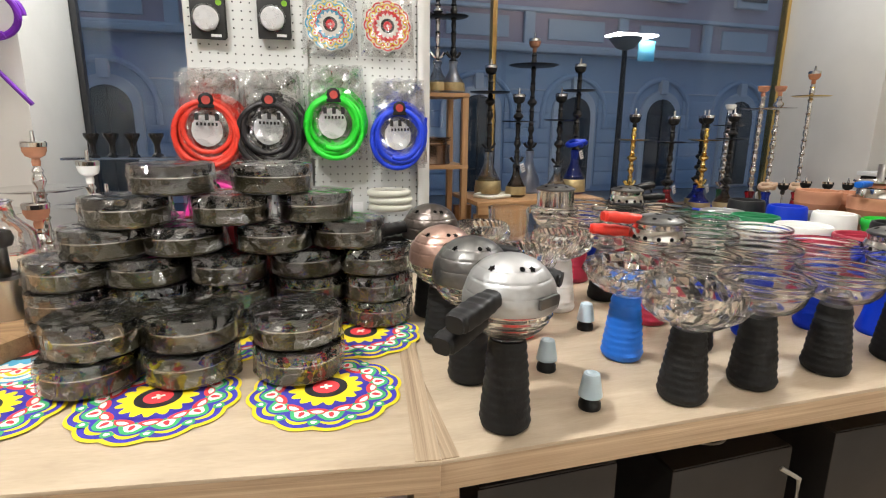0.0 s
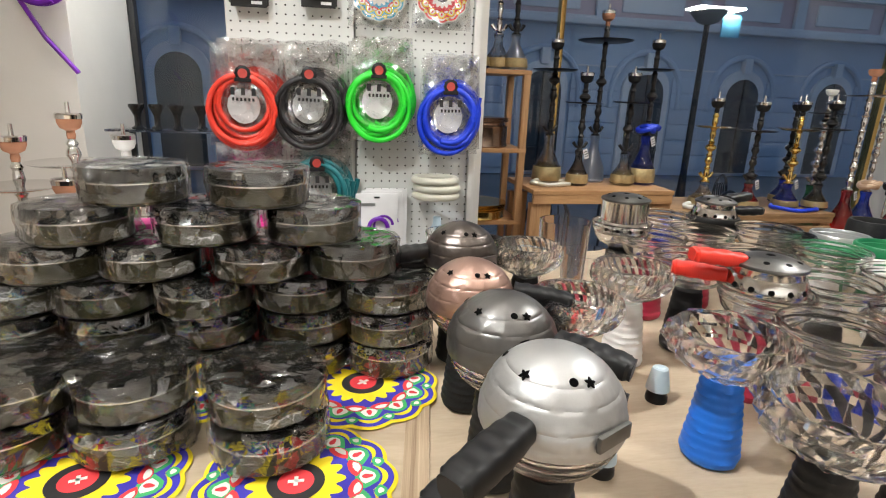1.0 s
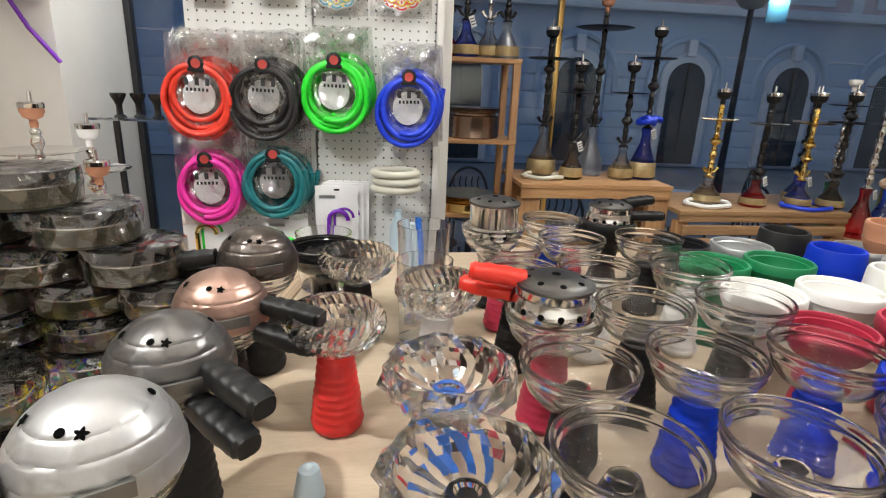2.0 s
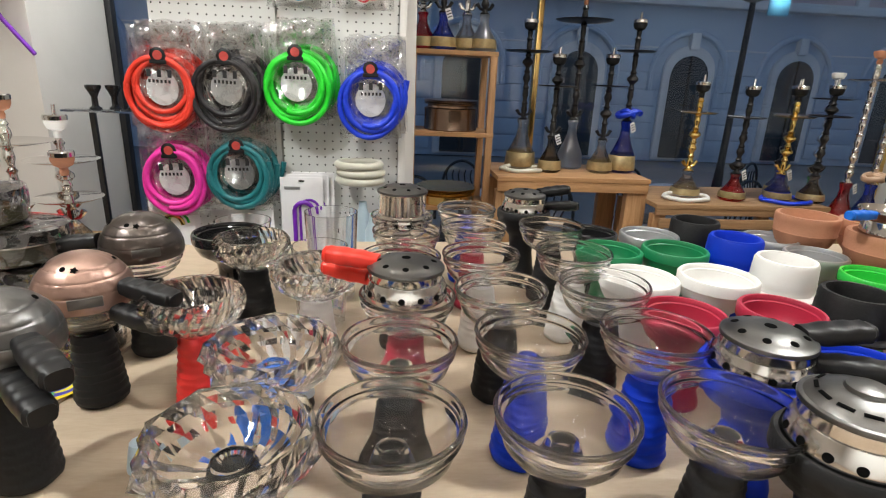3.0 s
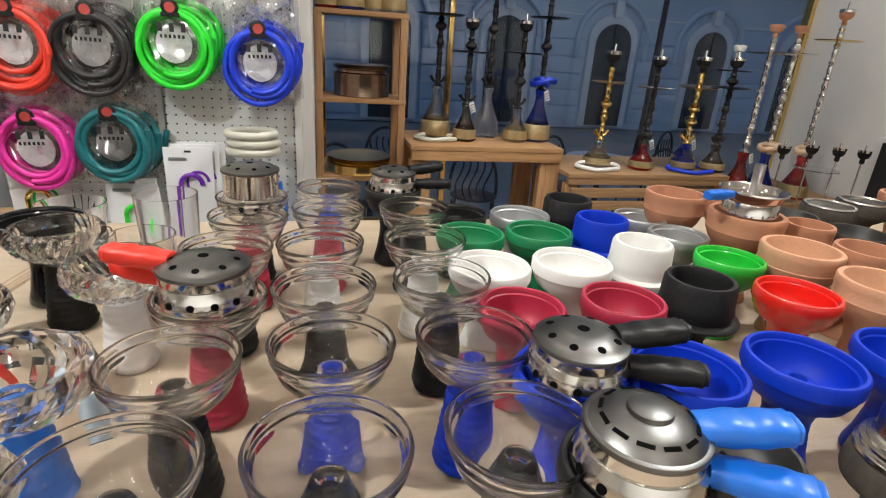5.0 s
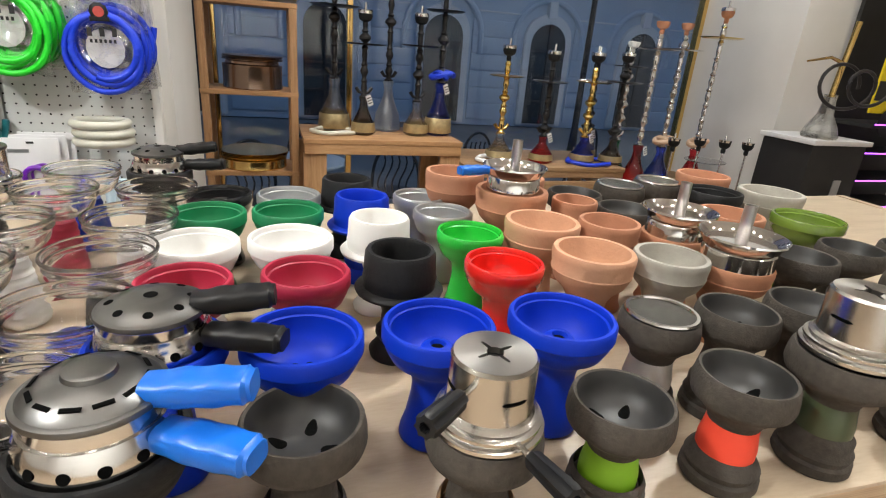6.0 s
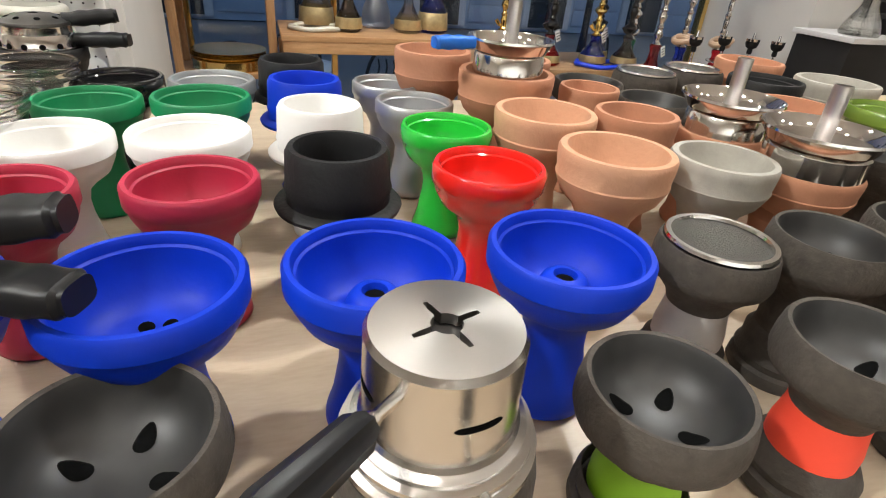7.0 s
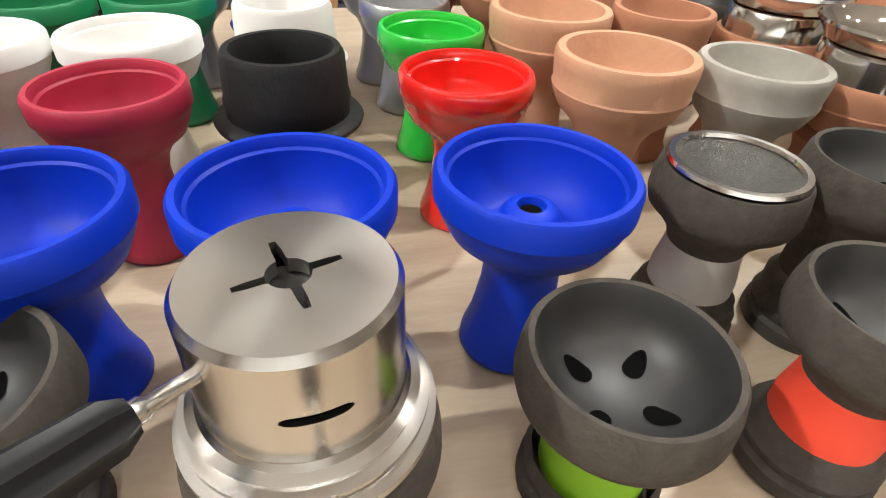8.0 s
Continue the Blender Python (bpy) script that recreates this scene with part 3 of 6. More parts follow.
def street():
    setting("ground", box(120, 60, 0.1, at=(5, 33.2, -0.62)), "paving", "grey stone paving of the street", "ground")
    fy = 12.0
    house = thing("house", "old plastered house with arched windows and pink upper storey", "house", pose(5, fy, -0.5))
    part("wall", box(46, 1.0, 3.25, at=(0, 0.5, 0)), "facade", house, "blue-grey plastered ground floor wall")
    part("upper_wall", box(46, 0.9, 7.0, at=(0, 0.55, 3.45)), "facade_pink", house, "dusky pink plastered upper wall")
    part("cornice", box(46, 1.35, 0.12, 0.03, at=(0, 0.4, 3.25)), "facade_trim", house)
    part("cornice", box(46, 1.2, 0.08, 0.02, at=(0, 0.45, 3.37)), "facade_trim", house)
    part("cornice", box(46, 1.1, 0.09, 0.02, at=(0, 0.48, 4.15)), "facade_trim", house)
    part("roof", box(46, 2.0, 0.3, at=(0, 0.6, 10.45)), "iron", house)
    frame_me, glass_me, key_me = None, None, None
    ring = [(0.86 * math.cos(math.pi * i / 18), 1.86 + 0.86 * math.sin(math.pi * i / 18)) for i in range(19)]
    shared_hood = mesh_of("arch_moulding", tube([(x, 0, z) for x, z in [(0.86, 1.5)] + ring + [(-0.86, 1.5)]], 0.07, 8))
    for i in range(-8, 9):
        ax = 2.1 + i * 2.5 - 5 + 4.9
        if frame_me is None:
            f = join(outline([(x * 1.18, z * 1.04) for x, z in arch_pts(1.0, 2.35)], 0.10, 0.02))
            frame_me, glass_me = mesh_of("window_frame", f), mesh_of("pane", outline(arch_pts(0.86, 2.2), 0.06))
            bars = [box(0.05, 0.04, 2.2)] + [box(0.86, 0.04, 0.04, at=(0, 0, z)) for z in (0.5, 1.05, 1.6)]
            key_me = mesh_of("glazing_bars", join(*bars))
        hood = part("arch_moulding", shared_hood, "facade", house, "", pose(ax, -0.03, 0.05))
        part("keystone", box(0.20, 0.20, 0.34, 0.02), "facade_trim", hood, "", pose(0, -0.02, 2.36))
        wdw = part("window", frame_me, "facade_trim", house, "", pose(ax, -0.08, 0.05))
        part("pane", glass_me, "dark_glass", wdw, "", pose(0, -0.02, 0.04))
        part("glazing_bars", key_me, "iron", wdw, "", pose(0, -0.03, 0.04))
        part("pilaster", box(0.26, 0.10, 0.72, 0.02), "facade_trim", house, "", pose(ax + 1.25, 0.04, 3.45))
        up = part("window", box(1.0, 0.14, 1.9, 0.02), "facade_trim", house, "", pose(ax, 0.0, 4.6))
        part("pane", box(0.8, 0.06, 1.6), "dark_glass", up, "", pose(0, -0.08, 0.15))
        part("parapet_panel", box(1.5, 0.06, 0.46, 0.02), "facade_trim", house, "", pose(ax, 0.07, 3.58))
        for k in range(6):
            part("rustic_block", box(1.16, 0.05, 0.33, 0.015), "facade", house, "", pose(ax + 1.25, -0.012, 0.15 + 0.355 * k))
        for k in range(1):
            part("string_course", box(1.3, 0.03, 0.03, 0.005), "facade_trim", house, "", pose(ax + 1.25, -0.01, 2.42 + 0.55 * k))


street()


# ---- tables ----
def display_table(name, x0, x1, y0, y1, z, m=None, label="", drawers=0):
    t = thing(name, label, "table", m)
    part("tabletop", box(x1 - x0, y1 - y0, 0.004, 0.001, at=((x0 + x1) / 2, (y0 + y1) / 2, z - 0.004)), "plywood", t)
    part("board", box(x1 - x0 - 0.002, y1 - y0 - 0.002, 0.026, 0.001, at=((x0 + x1) / 2, (y0 + y1) / 2, z - 0.030)), "ply_edge", t, "layered plywood edge")
    for sx in (x0 + 0.012, x1 - 0.012):
        part("side_panel", box(0.022, y1 - y0 - 0.01, z - 0.032, 0.001, at=(sx, (y0 + y1) / 2, 0.0015)), "ply_edge", t)
    for sx in (x0 + 0.0115, x1 - 0.0115):
        part("end_grain", box(0.021, y1 - y0 - 0.002, 0.0012, 0.0003, at=(sx, (y0 + y1) / 2, z)), "ply_edge_top", t, "striped plywood end grain")
    part("shelf", box(x1 - x0 - 0.05, y1 - y0 - 0.05, 0.02, 0.001, at=((x0 + x1) / 2, (y0 + y1) / 2 + 0.02, z - 0.36)), "plywood", t)
    for k in range(drawers):
        w = (x1 - x0 - 0.05) / drawers
        d = part("drawer_front", box(w - 0.006, 0.016, 0.20, 0.0015, at=(x0 + 0.025 + w * (k + 0.5), y0 + 0.016, z - 0.034 - 0.206)), "paper", t, "white painted drawer front")
        part("drawer_pull", box(0.10, 0.010, 0.012, 0.002, at=(x0 + 0.025 + w * (k + 0.5), y0 + 0.004, z - 0.14)), "brushed", d)
    part("back_panel", box(x1 - x0 - 0.05, 0.01, z - 0.04, at=((x0 + x1) / 2, y1 - 0.02, 0)), "black_matt", t)
    return t


display_table("display_table", -0.052, 1.95, 0.341, 1.10, 0.862, pose(0.2, 0.349, 0, 0, -1.146, 0) @ pose(0, 0, 0, 0, 0, -2.4) @ pose(0, -0.341, 0), "pale birch plywood display table with open front")
display_table("display_table", -1.1, 0.0, 0.0, 0.72, TOP - 0.002, pose(0.136, 0.346, 0, 0, 0, -9.0), "pale birch plywood display counter beside the bowl table", 4)


# ---- bowls ----
BOWLS = "bowls on the display table"


def ripple(n=0.012, f=9, s=0):
    return lambda a, z: 1 + n * noise.noise(Vector((math.cos(a) * 2 + s, math.sin(a) * 2, z * f * 12)))


def sleeve_profile(r0, r1, h, folds=7):
    """A tapered silicone sleeve with soft rings."""
    p = [(0, 0), (r0 * 0.80, 0), (r0 * 0.95, 0.003)]
    for i in range(folds * 3 + 1):
        u = i / (folds * 3)
        r = r0 + (r1 - r0) * u
        p.append((r + (0.0006 if i % 3 == 1 else -0.0005 if i % 3 == 0 else 0.0), 0.006 + (h - 0.008) * u))
    return p + [(r1 * 0.96, h), (r1 * 0.55, h), (0, h - 0.001)]


VORTEX = [(0, 0.070), (0.0105, 0.070), (0.0110, 0.079), (0.020, 0.0815), (0.0310, 0.0870), (0.0370, 0.0945), (0.0395, 0.1025), (0.0398, 0.1050), (0.0418, 0.1062), (0.0425, 0.1080), (0.0418, 0.1098),
          (0.0412, 0.1108), (0.0418, 0.1125), (0.0435, 0.1140), (0.0440, 0.1160), (0.0432, 0.1178), (0.0420, 0.1180), (0.0410, 0.1168), (0.0396, 0.1110), (0.0382, 0.1060), (0.0372, 0.1020), (0.0345, 0.0950), (0.0285, 0.0890),
          (0.0190, 0.0845), (0.0140, 0.0850), (0.0118, 0.0905), (0.0098, 0.0955), (0.0075, 0.0965), (0.0060, 0.0950), (0.0052, 0.0890), (0, 0.0880)]


def cut_crystal(sides, r, facet, z0=0.070, tiers=((0.30, 0.078), (0.62, 0.084), (0.90, 0.0935), (1.0, 0.1035), (0.97, 0.1125), (0.90, 0.1170))):
    """A heavy crystal bowl: cut facets outside in staggered tiers, a smooth round well inside with a spike."""
    bm = bmesh.new()
    seg = sides * 4
    rings = []
    for k, (q, z) in enumerate([(0.26, z0)] + list(tiers)):
        ring = []
        for i in range(seg):
            a = 2 * math.pi * i / seg
            rel = (a + math.pi / sides) % (2 * math.pi / sides) - math.pi / sides
            flat_cut = math.cos(math.pi / sides) / math.cos(rel) if facet else 1.0
            notch = 1 - (0.055 if (i + k) % 2 else 0.0) * (0 if k == 0 else 1)
            mixed = 1 + (flat_cut - 1) * (facet * min(1.0, k / 3))
            ring.append(bm.verts.new((r * q * mixed * notch * math.cos(a), r * q * mixed * notch * math.sin(a), z + (0.0012 if (i + k) % 2 else 0))))
        rings.append(ring)
    for q, z in [(0.80, 0.1172), (0.77, 0.1140), (0.74, 0.1040), (0.62, 0.0955), (0.40, 0.0905), (0.27, 0.0905), (0.22, 0.0960), (0.15, 0.0975), (0.11, 0.0940)]:
        rings.append([bm.verts.new((r * q * math.cos(2 * math.pi * i / seg), r * q * math.sin(2 * math.pi * i / seg), z)) for i in range(seg)])
    for lo, hi in zip(rings, rings[1:]):
        for i in range(seg):
            j = (i + 1) % seg
            bm.faces.new((lo[i], lo[j], hi[j]))
            bm.faces.new((lo[i], hi[j], hi[i]))
    bm.faces.new(rings[0][::-1])
    bm.faces.new(rings[-1])
    bmesh.ops.recalc_face_normals(bm, faces=bm.faces)
    return bm


MESHES = {}


def shared(key, make):
    if key not in MESHES:
        MESHES[key] = make()
    return MESHES[key]


COLOUR_WORDS = {"black": "black", "blue": "dark blue", "mid_blue": "bright blue", "crimson": "crimson", "red": "red", "white": "white"}


def glass_bowl(x, y, sleeve, kind="vortex", turn=0.0, lean=(0, 0)):
    """A glass smoking bowl on a tapered silicone sleeve."""
    words = {"vortex": "clear round glass bowl with double rim", "crystal": "thick round cut crystal bowl", "octagon": "heavy eight-sided cut crystal bowl"}[kind]
    t = thing("glass_bowl", f"{words} on {COLOUR_WORDS[sleeve]} sleeve", "bowl", pose(x, y, top_at(x), lean[0], lean[1], turn), BOWLS)
    make = {"vortex": lambda: mesh_of("bowl", lathe(VORTEX, 64), 60), "crystal": lambda: mesh_of("bowl", cut_crystal(14, 0.0455, 0.0), 12),
            "octagon": lambda: mesh_of("bowl", cut_crystal(8, 0.0530, 1.0), 12)}[kind]
    me = shared("gb" + kind, make)
    part("bowl", me, "glass" if kind == "vortex" else "crystal", t)
    part("sleeve", shared("sleeve" + sleeve, lambda: mesh_of("sleeve", lathe(sleeve_profile(0.0240, 0.0160, 0.076, 9), 40, ripple(0.035, 6)))), sleeve, t, f"{COLOUR_WORDS[sleeve]} ribbed silicone sleeve")
    return t


for gx, gy, gs in [(0.487, 0.380, "black"), (0.590, 0.380, "black"), (0.694, 0.378, "black"), (0.493, 0.474, "black"), (0.593, 0.482, "blue"), (0.694, 0.479, "blue"),
                   (0.591, 0.575, "black"), (0.694, 0.582, "black"), (0.695, 0.683, "white"), (0.589, 0.678, "white"), (0.595, 0.794, "crimson"), (0.702, 0.792, "black"),
                   (0.599, 0.892, "blue"), (0.499, 0.565, "crimson"), (0.497, 0.672, "black"), (0.505, 0.772, "crimson")]:
    glass_bowl(gx, gy, gs, turn=random.uniform(0, 360), lean=(random.uniform(-1, 1), random.uniform(-1, 1)))
glass_bowl(0.309, 0.577, "red", "crystal")
glass_bowl(0.320, 0.748, "black", "crystal", 20)
glass_bowl(0.407, 0.650, "white", "crystal", 7)
glass_bowl(0.397, 0.378, "black", "octagon", 14, (1, -1))
glass_bowl(0.398, 0.480, "mid_blue", "octagon", 30)


def cup_profile(r, h, wall, depth, foot, neck, neck_z, rim_h=0.012, spike=0.0, hole=True):
    """A funnel bowl: foot, waist, wide cup with a stepped rim, and the well inside."""
    z1 = h - depth
    p = [(0, 0), (foot * 0.9, 0), (foot, 0.003), (foot * 0.985, 0.008), (foot * 0.84, neck_z * 0.5), (neck * 1.03, neck_z), (neck, neck_z + 0.010), (neck * 1.12, z1 - 0.004), (r * 0.62, z1 + 0.003), (r * 0.83, z1 + depth * 0.26),
         (r * 0.935, z1 + depth * 0.50), (r * 0.965, h - rim_h * 1.10), (r, h - rim_h), (r, h - 0.002), (r - 0.0015, h), (r - wall * 0.8, h), (r - wall, h - 0.002),
         (r - wall * 1.05, h - 0.005), (r - wall * 1.35, h - 0.006), (r - wall * 1.5, h - depth * 0.40), (r * 0.70, h - depth * 0.70), (r * 0.56, h - depth * 0.83), (r * 0.44, h - depth * 0.87)]
    if spike:
        p += [(r * 0.40, h - depth * 0.84), (r * 0.29, h - depth * 0.92 + spike * 0.86), (r * 0.25, h - depth * 0.92 + spike), (r * 0.15, h - depth * 0.92 + spike + 0.001), (r * 0.12, h - depth * 0.92 + spike - 0.002), (r * 0.11, h - depth * 0.9), (0, h - depth * 0.9)]
    else:
        p += [(0, h - depth * 0.95)]
    return p


def put_hole_discs(parent, n, ring, r, z, tilt=0.0):
    """Small near-black discs on the bottom of a bowl, painted as shaded holes."""
    me = shared(f"well{r:.4f}", lambda: mesh_of("hole", lathe([(r, 0.0010), (r * 0.92, 0.0012), (0, 0.0012)], 14)))
    for i in range(n):
        a = 2 * math.pi * i / n + tilt
        part("hole", me, "hole", parent, "", pose(ring * math.cos(a), ring * math.sin(a), z, 0, 0, math.degrees(a)) @ pose(0, 0, 0, 0, -14 if ring else 0, 0))


def silicone_bowl(x, y, material, label, r=0.0425, h=0.101, spike=0.015, name="silicone_bowl", turn=0, foot=0.0255, neck=0.0175, holes=0, wall=0.005, lean=(0, 0), depth=0.037):
    key = f"sb{material}{r}{h}{spike}{foot}{neck}{depth}"
    me = shared(key, lambda: mesh_of("bowl", lathe(cup_profile(r, h, wall, depth, foot, neck, h * 0.40, spike=spike), 48), 50))
    ob = part(name, me, material, None, "", pose(x, y, top_at(x), lean[0], lean[1], turn))
    tagged(ob, label, "bowl", BOWLS)
    if holes:
        put_hole_discs(ob, holes, r * 0.24, 0.0036, h - depth * 0.90)
    elif spike:
        put_hole_discs(ob, 1, 0.0, r * 0.115, h - depth * 0.92 + spike - 0.0030)
    return ob


BLUE_LABEL = "dark blue silicone funnel bowl with a wide rim"
silicone_bowl(0.846, 0.440, "blue", "dark blue silicone bowl with small holes inside", spike=0.0, holes=6)
silicone_bowl(0.944, 0.436, "blue", BLUE_LABEL)
silicone_bowl(1.043, 0.429, "blue", BLUE_LABEL)
silicone_bowl(0.756, 0.438, "blue", "dark blue silicone bowl under a steel heat lid", h=0.107)
silicone_bowl(0.856, 0.548, "crimson", "crimson silicone bowl with a stepped rim", r=0.0385)
silicone_bowl(0.758, 0.547, "crimson", "crimson silicone bowl with a stepped rim", r=0.0385)
for wx in (0.756, 0.847):
    silicone_bowl(wx, 0.638, "white", "white silicone bowl with a stepped rim", r=0.0425)
for gx in (0.761, 0.848):
    silicone_bowl(gx, 0.735, "green", "dark green silicone bowl with a stepped rim", r=0.041)
silicone_bowl(1.044, 0.545, "red_gloss", "glossy bright red glazed ceramic bowl", r=0.0395, h=0.099, name="ceramic_bowl")
silicone_bowl(1.043, 0.640, "light_green", "glossy light green ceramic bowl", r=0.0385, h=0.097, name="ceramic_bowl")
silicone_bowl(0.852, 0.815, "silver_bowl", "satin silver glazed ceramic bowl", r=0.041, h=0.097, name="ceramic_bowl")
silicone_bowl(1.026, 0.800, "silver_bowl", "satin silver glazed ceramic bowl", r=0.037, h=0.095, name="ceramic_bowl")
silicone_bowl(1.038, 0.728, "silver_bowl", "satin silver glazed ceramic bowl", r=0.038, h=0.094, name="ceramic_bowl")
silicone_bowl(0.768, 0.826, "black_gloss", "glossy black glazed ceramic bowl", r=0.039, h=0.098, name="ceramic_bowl")


def cup_bowl(x, y, material, label, r=0.0335, h=0.124):
    """A tall silicone cup with a wide flange round its waist and a ringed foot."""
    p = [(0, 0), (0.026, 0), (0.027, 0.006), (0.022, 0.013), (0.0165, 0.018), (0.021, 0.026), (0.021, 0.031), (0.0165, 0.037), (0.0155, 0.052), (0.019, 0.066), (0.028, 0.074),
         (0.0415, 0.078), (0.0425, 0.081), (0.041, 0.083), (0.0345, 0.084), (0.0345, 0.090), (0.0355, 0.094), (0.0345, 0.098), (r, h - 0.004), (r - 0.002, h), (r - 0.0055, h), (r - 0.007, h - 0.004),
         (r - 0.0075, h - 0.028), (0.010, h - 0.032), (0.008, h - 0.024), (0.005, h - 0.024), (0.0045, h - 0.03), (0, h - 0.03)]
    ob = part("cup_bowl", shared(f"cup{material}", lambda: mesh_of("cup_bowl", lathe([(q, z * 0.9) for q, z in p], 44), 50)), material, None, "", pose(x, y, top_at(x)))
    return tagged(ob, label, "bowl", BOWLS)


cup_bowl(0.943, 0.560, "black", "black silicone cup bowl with a wide flange")
cup_bowl(0.942, 0.660, "white", "white silicone cup bowl with a wide flange")
cup_bowl(0.937, 0.748, "blue", "dark blue silicone cup bowl with a wide flange")
cup_bowl(0.930, 0.835, "black", "black silicone cup bowl with a wide flange")


def clay_bowl(x, y, label, material="clay", r=0.048, h=0.104, foot=0.024, neck=0.0185, flare=0.0, turn=0):
    p = [(0, 0), (foot * 0.95, 0), (foot, 0.004), (foot * 0.9, 0.012), (neck, h * 0.36), (neck * 1.04, h * 0.42), (neck * 1.15, h * 0.52), (r * 0.62, h * 0.60), (r * 0.85, h * 0.69), (r * 0.96, h * 0.78), (r * 0.985, h * 0.81),
         (r * 0.965, h * 0.82), (r + flare, h * 0.93), (r + flare, h * 0.98), (r * 0.97 + flare, h), (r * 0.86 + flare, h), (r * 0.83, h * 0.97), (r * 0.76, h * 0.83), (r * 0.5, h * 0.70), (0, h * 0.67)]
    ob = part("clay_bowl", shared(f"clay{material}{r}{h}{foot}{flare}", lambda: mesh_of("clay_bowl", lathe(p, 44, ripple(0.008, 2)), 45)), material, None, "", pose(x, y, top_at(x), 0, 0, turn))
    tagged(ob, label, "bowl", BOWLS)
    put_hole_discs(ob, 5, r * 0.3, 0.0032, h * 0.69 + 0.0012)
    return ob


clay_bowl(1.126, 0.628, "unglazed pale terracotta bowl", "pale_clay", 0.0435, 0.110)
clay_bowl(1.138, 0.537, "unglazed pale terracotta bowl with a rough rim", "pale_clay", 0.0420, 0.108)
clay_bowl(1.128, 0.722, "wide terracotta bowl under a steel lid", "clay", 0.047, 0.122)
clay_bowl(1.207, 0.615, "straight-sided unglazed terracotta bowl", "clay", 0.036, 0.110, foot=0.03, neck=0.026)
clay_bowl(1.213, 0.705, "small ribbed terracotta bowl", "clay", 0.030, 0.110, foot=0.024)
clay_bowl(1.075, 0.800, "tall terracotta bowl with a flared rim", "clay", 0.041, 0.128)
clay_bowl(1.17, 0.795, "terracotta bowl with a flared rim", "clay", 0.039, 0.120)
clay_bowl(1.224, 0.525, "pale grey stoneware bowl", "grey_stone", 0.0385, 0.102)
clay_bowl(1.306, 0.520, "terracotta bowl under a steel lid", "clay", 0.040, 0.090, foot=0.032, neck=0.026)
clay_bowl(1.298, 0.608, "terracotta bowl under a steel lid", "clay", 0.040, 0.092, foot=0.032, neck=0.026)


def drop_hole_patch(well, ring, long, wide):
    """A pear-shaped patch, painted as a shaded opening, that follows the slope of the well."""
    prof = sorted(well)

    def height(q):
        for (a, za), (b, zb) in zip(prof, prof[1:]):
            if a <= q <= b:
                return za + (zb - za) * (q - a) / (b - a)
        return prof[-1][1]

    bm = bmesh.new()
    rings = []
    for k in (1.0, 0.66, 0.33):
        ring_verts = []
        for i in range(18):
            a = 2 * math.pi * i / 18
            px = ring + k * long * math.cos(a)
            py = k * wide * math.sin(a) * (1 - 0.25 * math.cos(a))
            ring_verts.append(bm.verts.new((px, py, height(math.hypot(px, py)) + 0.0004)))
        rings.append(ring_verts)
    for p, q in zip(rings, rings[1:]):
        for i in range(18):
            bm.faces.new((p[i], p[(i + 1) % 18], q[(i + 1) % 18], q[i]))
    bm.faces.new(rings[-1])
    return bm


def stone_bowl(x, y, label, band=None, r=0.041, h=0.099, turn=0, lean=(0, 0), holes=3, screen=False, base="stone"):
    """A dark stoneware bowl with an incurved rim, a glazed well and a glazed band on its stepped foot."""
    t = thing("stone_bowl", label, "bowl", pose(x, y, top_at(x), lean[0], lean[1], turn), BOWLS)
    up = [(0.018, h - 0.040), (0.020, h - 0.034), (r * 0.80, h - 0.0255), (r * 0.965, h - 0.0205), (r, h - 0.016), (r * 0.99, h - 0.009), (r * 0.955, h - 0.002), (r * 0.92, h), (r * 0.865, h - 0.0005)]
    well = [(r * 0.865, h - 0.0006), (r * 0.83, h - 0.003), (r * 0.80, h - 0.009), (r * 0.68, h - 0.0175), (r * 0.42, h - 0.0235), (0, h - 0.0248)]
    part("rim", shared(f"st_up{r}{h}", lambda: mesh_of("rim", lathe(up, 48), 60)), "stone", t)
    part("well", shared(f"st_in{r}{h}", lambda: mesh_of("well", lathe(well, 48), 60)), "stone_in", t, "glossy dark glazed well")
    if not screen:
        hole = shared(f"st_hole{r}{h}", lambda: mesh_of("hole", drop_hole_patch(well, r * 0.42, 0.0058, 0.0038)))
        for i in range(holes + 1):
            part("hole", hole, "hole", t, "", pose(0, 0, 0, 0, 0, 29 + 360 * i / (holes + 1)))
    part("neck", shared(f"st_neck{h}{band}", lambda: mesh_of("neck", lathe([(0.0205, h - 0.066), (0.0205, h - 0.058), (0.0185, h - 0.046), (0.018, h - 0.0395)], 36), 60)), band or "stone", t, f"{(band or 'dark').replace('_', ' ')} glazed band")
    foot = [(0, 0), (0.026, 0), (0.028, 0.003), (0.0275, 0.009), (0.025, 0.011), (0.0265, 0.016), (0.024, 0.021), (0.0240, h - 0.070), (0.0205, h - 0.065)]
    part("foot", shared(f"st_foot{h}{base}", lambda: mesh_of("foot", lathe(foot, 36, ripple(0.02, 3)), 40)), base, t)
    if screen:
        part("screen", lathe([(r * 0.80, h + 0.0008), (r * 0.5, h - 0.001), (0, h - 0.0015)], 40), "mesh_wire", t, "fine steel wire screen")
        part("screen_ring", lathe([(r * 0.90, h + 0.0012), (r * 0.88, h + 0.0030), (r * 0.80, h + 0.0030), (r * 0.78, h + 0.0012)], 40, closed=True), "metal", t)
    return t


stone_bowl(0.842, 0.374, "dark grey stoneware bowl with glossy well", None, 0.0385, 0.083, 40)
stone_bowl(0.949, 0.348, "dark grey stoneware bowl under a steel heat cap", None, 0.0370, 0.080, base="crate")
stone_bowl(1.049, 0.350, "dark grey stoneware bowl with a lime green band", "lime", 0.0365, 0.080, 10)
